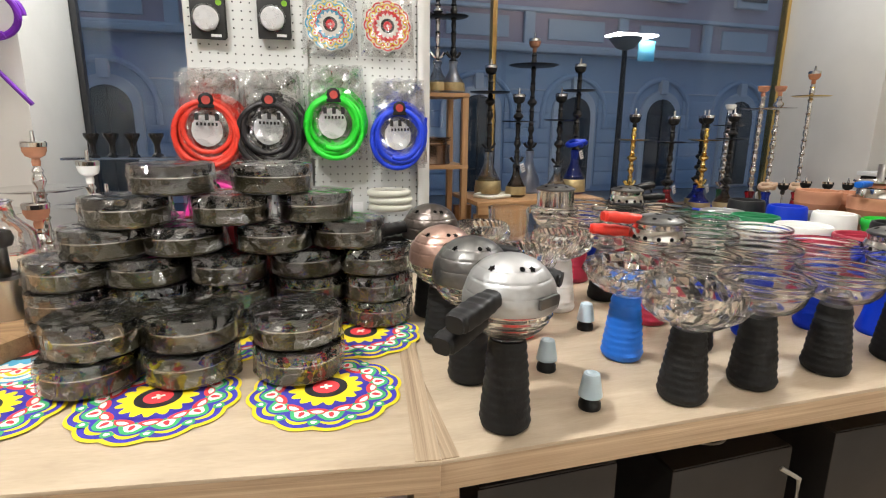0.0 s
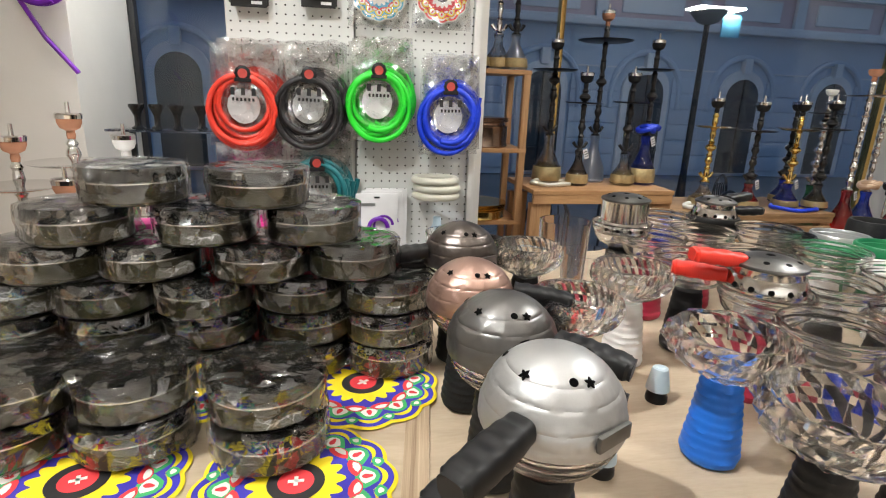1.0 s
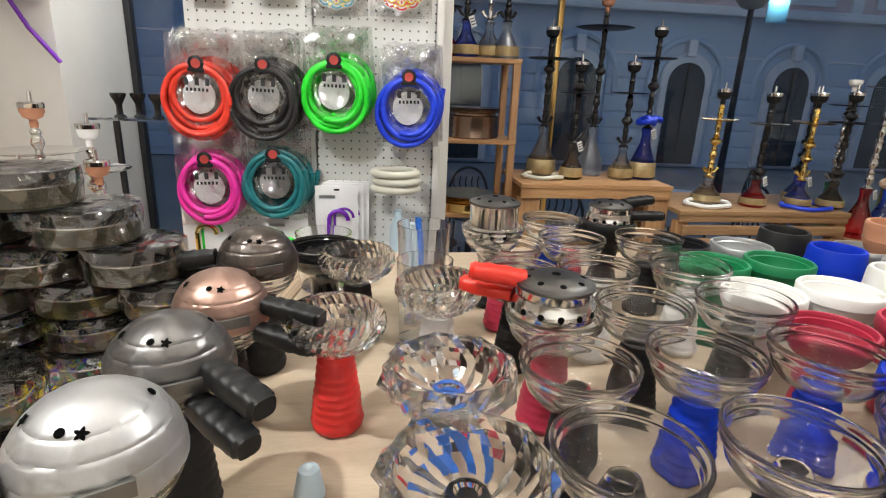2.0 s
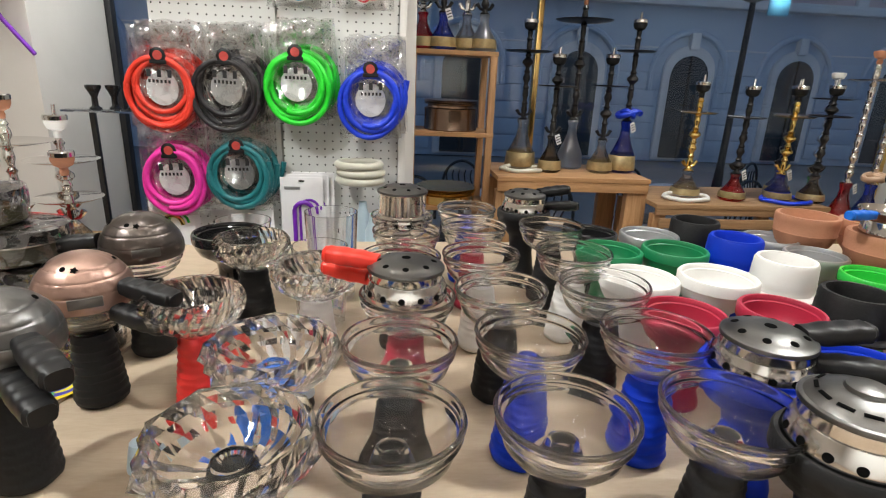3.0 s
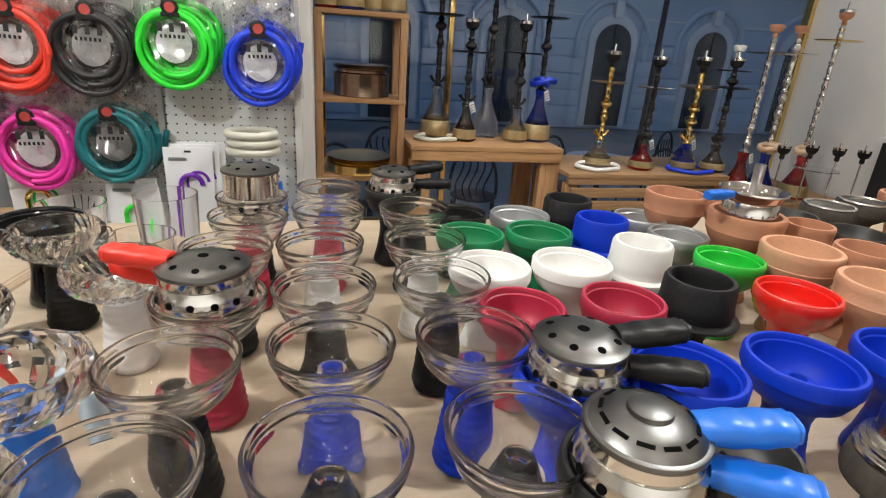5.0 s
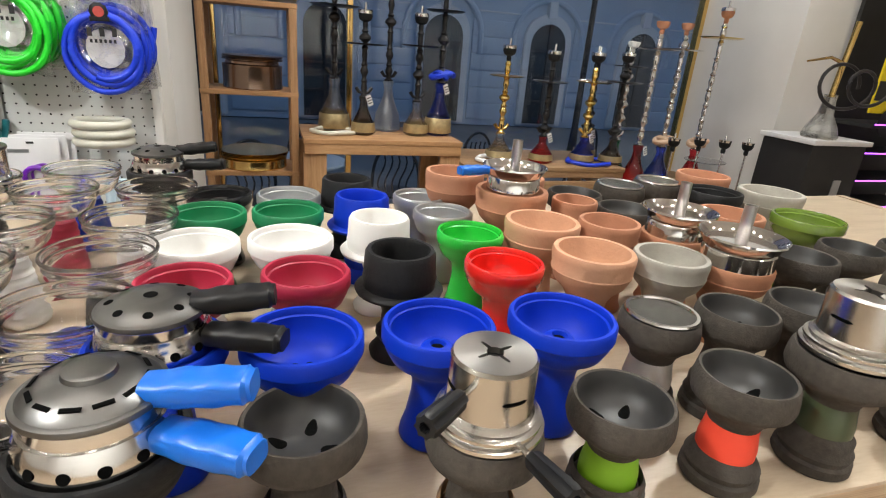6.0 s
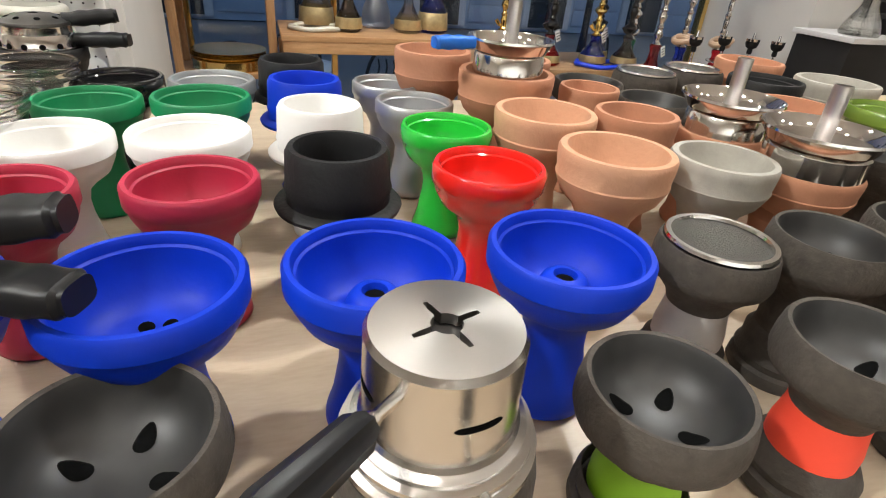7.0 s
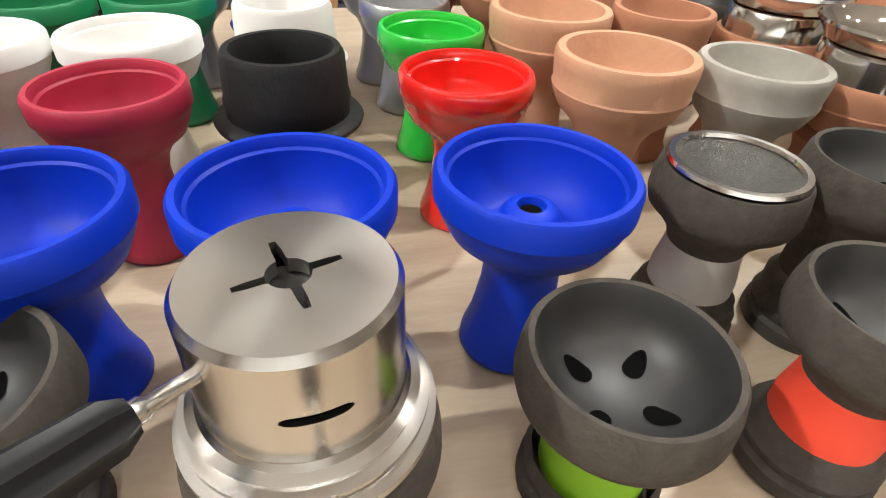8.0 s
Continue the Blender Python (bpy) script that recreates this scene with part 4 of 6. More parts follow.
stone_bowl(1.143, 0.342, "dark grey stoneware bowl with an orange-red band", "orange", 0.0350, 0.091, 70)
stone_bowl(1.135, 0.426, "dark grey stoneware bowl with wire screen and pale band", "grey_band", 0.0335, 0.094, 20, screen=True)
stone_bowl(1.200, 0.411, "dark grey stoneware bowl", None, 0.0340, 0.100, 0)
stone_bowl(1.277, 0.408, "dark grey stoneware bowl", None, 0.036, 0.100, 50)
stone_bowl(1.232, 0.338, "dark stoneware bowl with a greenish band under a steel cap", "moss", 0.039, 0.098, 15)
stone_bowl(1.365, 0.415, "dark grey stoneware bowl", None, 0.036, 0.098, 35)
silicone_bowl(1.50, 0.600, "olive", "glossy olive green glazed ceramic bowl", r=0.044, h=0.108, name="ceramic_bowl")
stone_bowl(1.388, 0.510, "dark stoneware bowl with pale rim", None, 0.038, 0.098, 15)
stone_bowl(1.265, 0.790, "dark grey stoneware bowl", None, 0.042, 0.096, 15)
stone_bowl(1.355, 0.808, "dark grey stoneware bowl with a steel ring", None, 0.040, 0.100, 15, screen=True)
stone_bowl(1.297, 0.706, "dark grey stoneware bowl", None, 0.042, 0.096, 15)
stone_bowl(1.440, 0.825, "dark grey stoneware bowl with a steel ring", None, 0.040, 0.100, 15, screen=True)
clay_bowl(1.525, 0.820, "terracotta bowl with a rolled rim", "clay", 0.043, 0.112)
for qx, qy, qt in ((1.460, 0.428, 25), (1.478, 0.520, 60), (1.345, 0.335, 5), (1.435, 0.335, 80), (1.560, 0.505, 40)):
    stone_bowl(qx, qy, "dark grey stoneware bowl", None, 0.037, 0.098, qt)
silicone_bowl(1.470, 0.735, "black", "matt black silicone bowl", r=0.042, h=0.108)
clay_bowl(1.585, 0.735, "pale grey stoneware bowl", "grey_stone", 0.048, 0.104)
clay_bowl(1.400, 0.630, "terracotta bowl with a rolled rim", "clay", 0.042, 0.108)


# ---- heat lids on the bowls ----
def grip(length, w, hgt, waves=5):
    """A ribbed plastic grip that runs along +x."""
    bm = bmesh.new()
    n = 26
    rings = []
    for i in range(n + 1):
        u = i / n
        k = (0.72 + 0.28 * math.sin(math.pi * min(1, u * 1.3) * 0.55 + 0.4)) * (1.0 if u < 0.93 else 0.8)
        wv = 1 + 0.07 * math.cos(u * waves * 2 * math.pi)
        ring = []
        for j in range(18):
            a = 2 * math.pi * j / 18
            c, s = math.cos(a), math.sin(a)
            ring.append(bm.verts.new((u * length, w / 2 * k * math.copysign(abs(c) ** 0.6, c), hgt / 2 * k * wv * math.copysign(abs(s) ** 0.6, s))))
        rings.append(ring)
    for a, b in zip(rings, rings[1:]):
        for j in range(18):
            bm.faces.new((a[j], a[(j + 1) % 18], b[(j + 1) % 18], b[j]))
    bm.faces.new(rings[0][::-1])
    bm.faces.new(rings[-1])
    bmesh.ops.recalc_face_normals(bm, faces=bm.faces)
    return bm


def ball_lid(x, y, shell, label, turn, grip_at, lift):
    """A globe heat lid: a painted metal dome with relief bands over a clear glass lower half, on a sleeve."""
    z0 = lift
    t = thing("globe_bowl", label, "bowl", pose(x, y, top_at(x), 0, 0, turn), "globe bowls")
    R = 0.0405
    dome = []
    cuts = (12, 30, 47)
    for i in range(50):
        el = -10 + 100 * i / 49
        near = min(abs(el - c) for c in cuts)
        k = 1.0 - (0.011 if near < 0.9 else 0.0) + (0.008 if el < -3 else 0.0)
        dome.append((max(R * k * math.cos(radians(el)), 0.0004), z0 + R + R * k * math.sin(radians(el)) * 0.95))
    dome.append((0, dome[-1][1]))

    def relief(a, z):
        v = noise.noise(Vector((math.cos(a) * 2.1 + turn, math.sin(a) * 2.1, z * 55)))
        w = noise.noise(Vector((math.cos(a) * 4.5 - turn, math.sin(a) * 4.5, z * 110)))
        return 1.0 + 0.013 * max(0.0, min(1.0, (v - 0.05) * 30)) + 0.009 * max(0.0, min(1.0, (w - 0.12) * 30))

    part("dome", mesh_of("dome", lathe(dome, 144, relief), 30), shell, t)
    low = [(0.0005, z0 - 0.001), (0.013, z0 - 0.001)]
    for i in range(22):
        a = radians(-66 + 57 * i / 21)
        low.append((R * (0.985 + (0.016 if i % 4 in (1, 2) else -0.008)) * math.cos(a), z0 + R + R * 0.96 * math.sin(a)))
    low += [(R * 0.91 * math.cos(radians(a)), z0 + R + R * 0.88 * math.sin(radians(a))) for a in range(-9, -80, -9)]
    low.append((0.0005, low[-1][1]))
    part("glass_base", shared(f"ball_glass{z0}", lambda: mesh_of("glass_base", lathe(low, 48), 40)), "glass", t, "clear ribbed glass lower half")
    # near-black discs on the closed dome, painted as shaded vents
    eye = shared("ball_eye", lambda: mesh_of("hole", lathe([(0.0025, 0.0), (0.0022, 0.0004), (0, 0.0005)], 14)))
    star = shared("ball_star", lambda: mesh_of("hole", lathe([(0.0027, 0.0), (0.0022, 0.0006), (0, 0.0007)], 20, lambda a, z: 1 + 0.35 * math.cos(5 * a))))
    for q, (az, el) in enumerate(((-92, 52), (-72, 50), (20, 50), (110, 48), (150, 46), (-150, 50))):
        a, e = radians(az - turn), radians(el)
        nv = Vector((math.cos(e) * math.cos(a), math.cos(e) * math.sin(a), math.sin(e) * 0.95))
        part("vent_hole", star if q % 2 else eye, "hole", t, "", Matrix.Translation(Vector((0, 0, z0 + R)) + nv * R * 1.012) @ nv.to_track_quat("Z", "Y").to_matrix().to_4x4())
    part("vent_slot", box(0.026, 0.003, 0.009, 0.0008), "gunmetal", t, "recessed vent slot", pose(0, 0, z0 + R * 1.0, 0, 0, -62 - turn) @ pose(0, 0, 0, 0, 0, 90) @ pose(0, -R * 1.008, 0))
    part("sleeve", shared(f"sleeve_ball{z0}", lambda: mesh_of("sleeve", lathe(sleeve_profile(0.0235, 0.0170, z0 + 0.002, 9), 40, ripple(0.035, 6)))), "black", t)
    for s in (-1, 1):
        part("grip", grip(0.054, 0.021, 0.017), "black_plastic", t, "ribbed black plastic grip", pose(0, 0, z0 + R * 0.98 + 0.010 * s, 0, 0, grip_at - turn) @ pose(R * 0.97, 0.006 * s, 0, 0, 7, 0))
    return t


ball_lid(0.208, 0.386, "silver", "silver globe heat lid with black grips on a black sleeve", 20, 217, 0.084)
ball_lid(0.208, 0.483, "gunmetal", "dark gunmetal globe heat lid with black grips on a black sleeve", 70, -42, 0.079)
ball_lid(0.210, 0.592, "copper", "rose copper globe heat lid with black grips on a black sleeve", 120, -20, 0.071)
ball_lid(0.221, 0.688, "bronze", "dark bronze globe heat lid with long black grips", 170, 184, 0.083)


silicone_bowl(0.275, 0.815, "black_gloss", "glossy black bowl beside the globe lids", r=0.047, h=0.104, name="ceramic_bowl")


def cap(x, y):
    t = thing("hose_mouthpiece", "milky pale blue silicone mouthpiece tip with a black foot", "mouthpiece", pose(x, y, top_at(x)), "mouthpiece tips on the table")
    part("foot", shared("cap_f", lambda: mesh_of("foot", lathe([(0, 0), (0.0105, 0), (0.011, 0.002), (0.0105, 0.007), (0.0085, 0.010), (0.0085, 0.013), (0, 0.013)], 28))), "black_plastic", t)
    part("tip", shared("cap_t", lambda: mesh_of("tip", lathe([(0.0085, 0.012), (0.0115, 0.013), (0.0115, 0.015), (0.0085, 0.032), (0.0075, 0.036), (0.005, 0.037), (0.003, 0.036), (0, 0.034)], 28))), "cap_clear", t)
    return t


for cx, cy in [(0.299, 0.389), (0.297, 0.475), (0.403, 0.568), (0.218, 0.685)]:
    cap(cx, cy)


def perforated_lid(x, y, z, label, r=0.036, handle=None, turn=0, tall=0.0, dome=0.0065, slots=False, name="heat_lid"):
    """A polished steel heat lid: pierced ring, pierced domed top, and two grips."""
    t = thing(name, label, "heat lid", pose(x, y, top_at(x) + z, 0, 0, turn), "steel heat lids")
    h1 = 0.025 + tall
    part("ring", lathe([(r * 0.92, 0), (r * 1.04, 0.0), (r * 1.07, 0.0018), (r * 1.065, 0.006), (r * 1.03, 0.0125), (r * 0.975, 0.0165), (r * 0.965, 0.0175), (r * 0.91, 0.0165), (r * 0.91, 0.002)], 56, closed=True), "metal", t, "polished pierced steel ring")
    part("collar", lathe([(r * 0.93, 0.0165), (r * 0.935, 0.0185), (r * 0.935, h1 - 0.001), (r * 0.95, h1), (r * 0.90, h1), (r * 0.90, 0.0165)], 56, closed=True), "metal", t, "mirror-bright collar")
    k0 = h1 + 0.0040
    top = [(r * 0.955, h1), (r * 0.985, h1 + 0.0006), (r * 0.99, h1 + 0.0020), (r * 0.975, h1 + 0.0034), (r * 0.93, k0), (r * 0.90, k0), (r * 0.80, k0 + dome * 0.38), (r * 0.60, k0 + dome * 0.72), (r * 0.40, k0 + dome * 0.92), (r * 0.36, k0 + dome * 0.94)]
    top += [(r * 0.34, k0 + dome + 0.0018), (r * 0.28, k0 + dome + 0.0026), (0, k0 + dome + 0.0030)] if slots else [(0, k0 + dome)]
    part("lid", lathe(top, 56), "aluminium", t, "satin domed lid")

    def on_lid(q):
        for (ra, za), (rb, zb) in zip(top[5:], top[6:]):
            if rb <= q <= ra:
                u = (ra - q) / (ra - rb)
                return za + (zb - za) * u, math.atan2(zb - za, ra - rb)
        return top[-1][1], 0.0

    # near-black dots and dashes laid on solid metal as shaded piercings
    dot = shared("lid_dot", lambda: mesh_of("hole", lathe([(0.0029, 0), (0.0027, 0.0003), (0, 0.0004)], 14)))
    dash = shared("lid_dash", lambda: mesh_of("slot", box(0.0024, 0.0085, 0.0005, 0.0002)))
    for i in range(14):
        a = 2 * math.pi * i / 14
        part("side_hole", dot, "hole", t, "", Matrix.Translation((r * 1.058 * math.cos(a), r * 1.058 * math.sin(a), 0.0082)) @ Vector((math.cos(a), math.sin(a), 0.35)).to_track_quat("Z", "Y").to_matrix().to_4x4())
    for i in range(12 if slots else 8):
        a = 2 * math.pi * i / (12 if slots else 8) + 0.3
        q = r * (0.72 if slots else 0.70)
        zz, slope = on_lid(q)
        part("top_slot" if slots else "top_hole", dash if slots else dot, "hole", t, "", pose(0, 0, 0, 0, 0, math.degrees(a)) @ pose(q, 0, zz + 0.0001, 0, math.degrees(slope), 0))
    if not slots:
        part("top_hole", shared("lid_mid", lambda: mesh_of("hole", lathe([(0.0042, 0), (0.0040, 0.0003), (0, 0.0004)], 16))), "hole", t, "", pose(0, 0, top[-1][1]))
    if handle:
        words = {"red_plastic": "orange-red plastic grip", "sky_blue": "bright blue plastic grip", "black_plastic": "black plastic grip"}[handle]
        for k, (zz, out, yaw) in enumerate(((0.009, r * 1.02, -11), (h1 + 0.002, r * 0.72, 8))):
            part("bracket", box(0.016, 0.008, 0.0022, 0.0006), "metal", t, "", pose(out - 0.004, 0, zz - 0.001, 0, 0, yaw))
            part("grip", grip(0.050, 0.0215, 0.0145, 3), handle, t, words, pose(out, 0.003 * (1 if k else -1), zz + 0.002, 0, -2 - 3 * k, yaw))
    return t


Z0 = 0.117
perforated_lid(0.499, 0.565, Z0 - 0.002, "polished pierced steel heat lid with red grips on a glass bowl", 0.035, "red_plastic", 160)
perforated_lid(0.502, 0.848, 0.102, "tall polished pierced steel heat lid on a glass bowl", 0.0355, None, 0, 0.022)
glass_bowl(0.502, 0.850, "black")
perforated_lid(0.688, 0.896, 0.108, "polished pierced steel heat lid with black grips", 0.032, "black_plastic", 5)
silicone_bowl(0.688, 0.896, "black", "matt black silicone bowl under a steel heat lid", r=0.040, h=0.112)
perforated_lid(0.756, 0.438, 0.104, "polished pierced steel heat lid with black grips on a blue bowl", 0.0325, "black_plastic", -12)
perforated_lid(0.747, 0.347, 0.107, "slotted steel heat lid with bright blue grips on a black bowl", 0.0325, "sky_blue", -22, 0.001, 0.0085, True)
silicone_bowl(0.747, 0.347, "black", "matt black silicone bowl under a slotted steel lid", r=0.040, h=0.110, foot=0.033)


def arc_slot_strip(r, half, h):
    """A narrow strip with rounded ends on a round wall, painted as a shaded slot."""
    bm = bmesh.new()
    rows = []
    for i in range(13):
        u = -1 + 2 * i / 12
        a, k = radians(half * u), h / 2 * max(0.05, 1 - abs(u) ** 8)
        rows.append([bm.verts.new((r * math.cos(a), r * math.sin(a), q * k)) for q in (-1, 1)])
    for p, q in zip(rows, rows[1:]):
        bm.faces.new((p[0], q[0], q[1], p[1]))
    return bm


def steel_cap(x, y, z, turn=0, grips=True):
    """A turned steel heat cap with a cross-shaped opening in its flat top and slim ribbed grips."""
    t = thing("steel_cap", "turned steel heat cap with cross-shaped opening on a stone bowl", "heat lid", pose(x, y, top_at(x) + z, 0, 0, turn), "steel caps")
    body = [(0.0305, 0), (0.033, 0.001), (0.0345, 0.003), (0.0345, 0.0055), (0.0315, 0.0065), (0.0325, 0.0085), (0.0325, 0.0105), (0.0295, 0.0115), (0.0300, 0.0135), (0.0275, 0.0150), (0.0262, 0.0165),
            (0.0258, 0.046), (0.0258, 0.0478), (0.0243, 0.0500)]
    part("body", lathe(body, 96), "turned", t, "mirror-turned steel body", angle=18)
    part("top", cross_top(0.0243, 0.0500), "turned_top", t, "brushed flat top with a cross-shaped cut")
    part("well", lathe([(0.0085, 0.0455), (0, 0.0455)], 24), "black_metal", t)
    for a in (-115, -20, 75):
        part("slot", arc_slot_strip(0.0262, 18, 0.0024), "hole", t, "", pose(0, 0, 0.0315, 0, 0, a - 90 - turn + 28))
    if grips:
        for a, zz, dn in ((222 - turn, 0.0405, -6), (278 - turn, 0.010, -8)):
            part("pin", lathe([(0, 0), (0.0019, 0), (0.0019, 0.010), (0.0027, 0.011), (0.0027, 0.014), (0, 0.014)], 12), "metal", t, "", pose(0, 0, zz, 0, 0, a) @ pose(0.026 if zz > 0.02 else 0.033, 0, 0, 0, 90 + dn, 0))
            part("grip", lathe([(0, 0), (0.0036, 0), (0.0056, 0.004), (0.0064, 0.034), (0.0060, 0.0365), (0.0030, 0.037), (0.0026, 0.033), (0, 0.033)], 24, lambda q, z: 1 + 0.09 * (1 if math.sin(q * 8) > 0 else -1)), "black_plastic", t, "slim ribbed black grip", pose(0, 0, zz, 0, 0, a) @ pose(0.026 if zz > 0.02 else 0.033, 0, 0, 0, 90 + dn, 0) @ pose(0, 0, 0.013))
    return t


def cross_top(r, z):
    """A flat disc with a round hole and four slots cut out of it."""
    bm = bmesh.new()
    n, rings = 96, []
    def inner(a):
        rel = abs((a + math.pi / 4) % (math.pi / 2) - math.pi / 4)
        w = 0.0012
        far = w / max(math.sin(rel), 1e-6)
        return 0.0125 if far > 0.0125 else max(0.0052, far)
    for rr in (0, 1):
        ring = []
        for i in range(n):
            a = 2 * math.pi * i / n
            d = r if rr else inner(a)
            ring.append((d * math.cos(a), d * math.sin(a)))
        rings.append(ring)
    top_in = [bm.verts.new((x, y, z)) for x, y in rings[0]]
    top_out = [bm.verts.new((x, y, z)) for x, y in rings[1]]
    low_in = [bm.verts.new((x, y, z - 0.004)) for x, y in rings[0]]
    for i in range(n):
        j = (i + 1) % n
        bm.faces.new((top_in[i], top_out[i], top_out[j], top_in[j]))
        bm.faces.new((top_in[j], low_in[j], low_in[i], top_in[i]))
    bmesh.ops.recalc_face_normals(bm, faces=bm.faces)
    return bm


steel_cap(0.949, 0.348, 0.079, 18)
steel_cap(1.232, 0.338, 0.097, 60, False)


def chimney_lid(x, y, z, r=0.043, lean=(0, 0), handle=False):
    """A steel saucer lid with a ring below and a chimney tube standing in it."""
    t = thing("chimney_lid", "polished steel saucer lid with an upright chimney tube", "heat lid", pose(x, y, top_at(x) + z, *lean), "chimney lids")
    part("ring", lathe([(r * 0.80, 0), (r * 0.86, 0.002), (r * 0.84, 0.018), (r * 0.80, 0.020), (r * 0.78, 0.018), (r * 0.78, 0.002)], 44, closed=True), "metal", t)
    part("saucer", lathe([(r * 0.5, 0.0205), (r * 0.86, 0.022), (r * 1.0, 0.031), (r * 1.04, 0.032), (r * 1.03, 0.034), (r * 0.98, 0.033), (r * 0.85, 0.025), (r * 0.3, 0.024), (0, 0.024)], 44), "chrome", t, "shallow chromed saucer")
    part("chimney", lathe([(0.0065, 0.024), (0.0065, 0.066), (0.0055, 0.066), (0.0055, 0.03), (0, 0.03)], 20), "brushed", t)
    if handle:
        part("grip", grip(0.040, 0.015, 0.012, 3), "sky_blue", t, "bright blue grip", pose(-r - 0.002, -0.01, 0.030, 0, 0, 190))
    return t


chimney_lid(1.128, 0.722, 0.119, 0.040, handle=True)
chimney_lid(1.306, 0.520, 0.088, 0.044)
chimney_lid(1.298, 0.608, 0.090, 0.042)


# ---- pegboard wall with hanging goods ----
PEG_Y = 1.90


def pegboard():
    b = thing("pegboard", "white painted perforated pegboard panel", "pegboard", kind="structure")
    part("panel", box(0.365, 0.012, 2.0, 0.0015, at=(-0.045, PEG_Y + 0.012, 0.60)), "peg", b)
    part("panel", box(0.365, 0.012, 2.0, 0.0015, at=(0.326, PEG_Y + 0.012, 0.60)), "peg", b)
    # flat hexagons just off the panel paint the shade inside its holes
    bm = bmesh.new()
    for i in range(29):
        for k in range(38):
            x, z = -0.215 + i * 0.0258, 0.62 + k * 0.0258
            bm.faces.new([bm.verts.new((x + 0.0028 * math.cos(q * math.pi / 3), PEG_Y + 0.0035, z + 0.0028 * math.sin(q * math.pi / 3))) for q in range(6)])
    tagged(part("peg_hole_shade", bm, "hole", b), "rows of small near-black hexagons painted as shaded peg holes", kind="stuff")
    setting("wall_trim", box(0.022, 0.06, 2.3, 0.002, at=(0.522, PEG_Y + 0.02, 0.55)), "plaster", "white edge strip beside the pegboard", "trim")


pegboard()


def coil_points(R, turns, r, seedling, end=0.05, squash=1.08):
    rnd = random.Random(seedling)
    pts = []
    n = int(turns * 36)
    ph = rnd.uniform(0.0, 0.4)
    for i in range(n + 1):
        a = -0.35 - 2 * math.pi * i / 36 + ph
        k = 1 + 0.06 * math.sin(i * 0.11 + seedling) + 0.24 * math.sin(i / n * 7.3 + seedling) * (0.5 + 0.5 * math.sin(-a)) + 0.05 * math.cos(i * 0.05)
        pts.append((R * k * math.cos(a), -0.004 - (i / n) * r * 2.2 + 0.002 * math.sin(i), R * k * squash * math.sin(a)))
    first = Vector(pts[0])
    return [tuple(first + Vector((0.012, 0, end))), tuple(first + Vector((0.008, 0, end * 0.5)))] + pts


def puffed_bag(w, h, d, seed, hang=0.03):
    """A crumpled clear bag: a thin pillow, gathered towards its top."""
    bm = bmesh.new()
    nx, nz = 22, 26
    sheets = []
    for side in (-1, 1):
        grid = []
        for k in range(nz + 1):
            row = []
            for i in range(nx + 1):
                u, v = i / nx * 2 - 1, k / nz
                edge = (1 - u * u) ** 0.5 * min(1, 4 * v * (1 - v)) ** 0.5 if abs(u) < 1 else 0
                wv = noise.noise(Vector((u * 3.1 + seed, v * 4.3, side * 2.0)))
                wf = noise.noise(Vector((u * 9 + seed, v * 11, side * 5.0)))
                x = w / 2 * u * (1 - 0.10 * v + 0.03 * noise.noise(Vector((seed, v * 6, u))))
                row.append(bm.verts.new((x, side * d / 2 * edge + 0.007 * wv * edge + 0.003 * wf, -h * (1 - v) + 0.008 * noise.noise(Vector((u * 3, seed, 1.0))))))
            grid.append(row)
        sheets.append(grid)
        for k in range(nz):
            for i in range(nx):
                bm.faces.new((grid[k][i], grid[k][i + 1], grid[k + 1][i + 1], grid[k + 1][i]))
    return bm


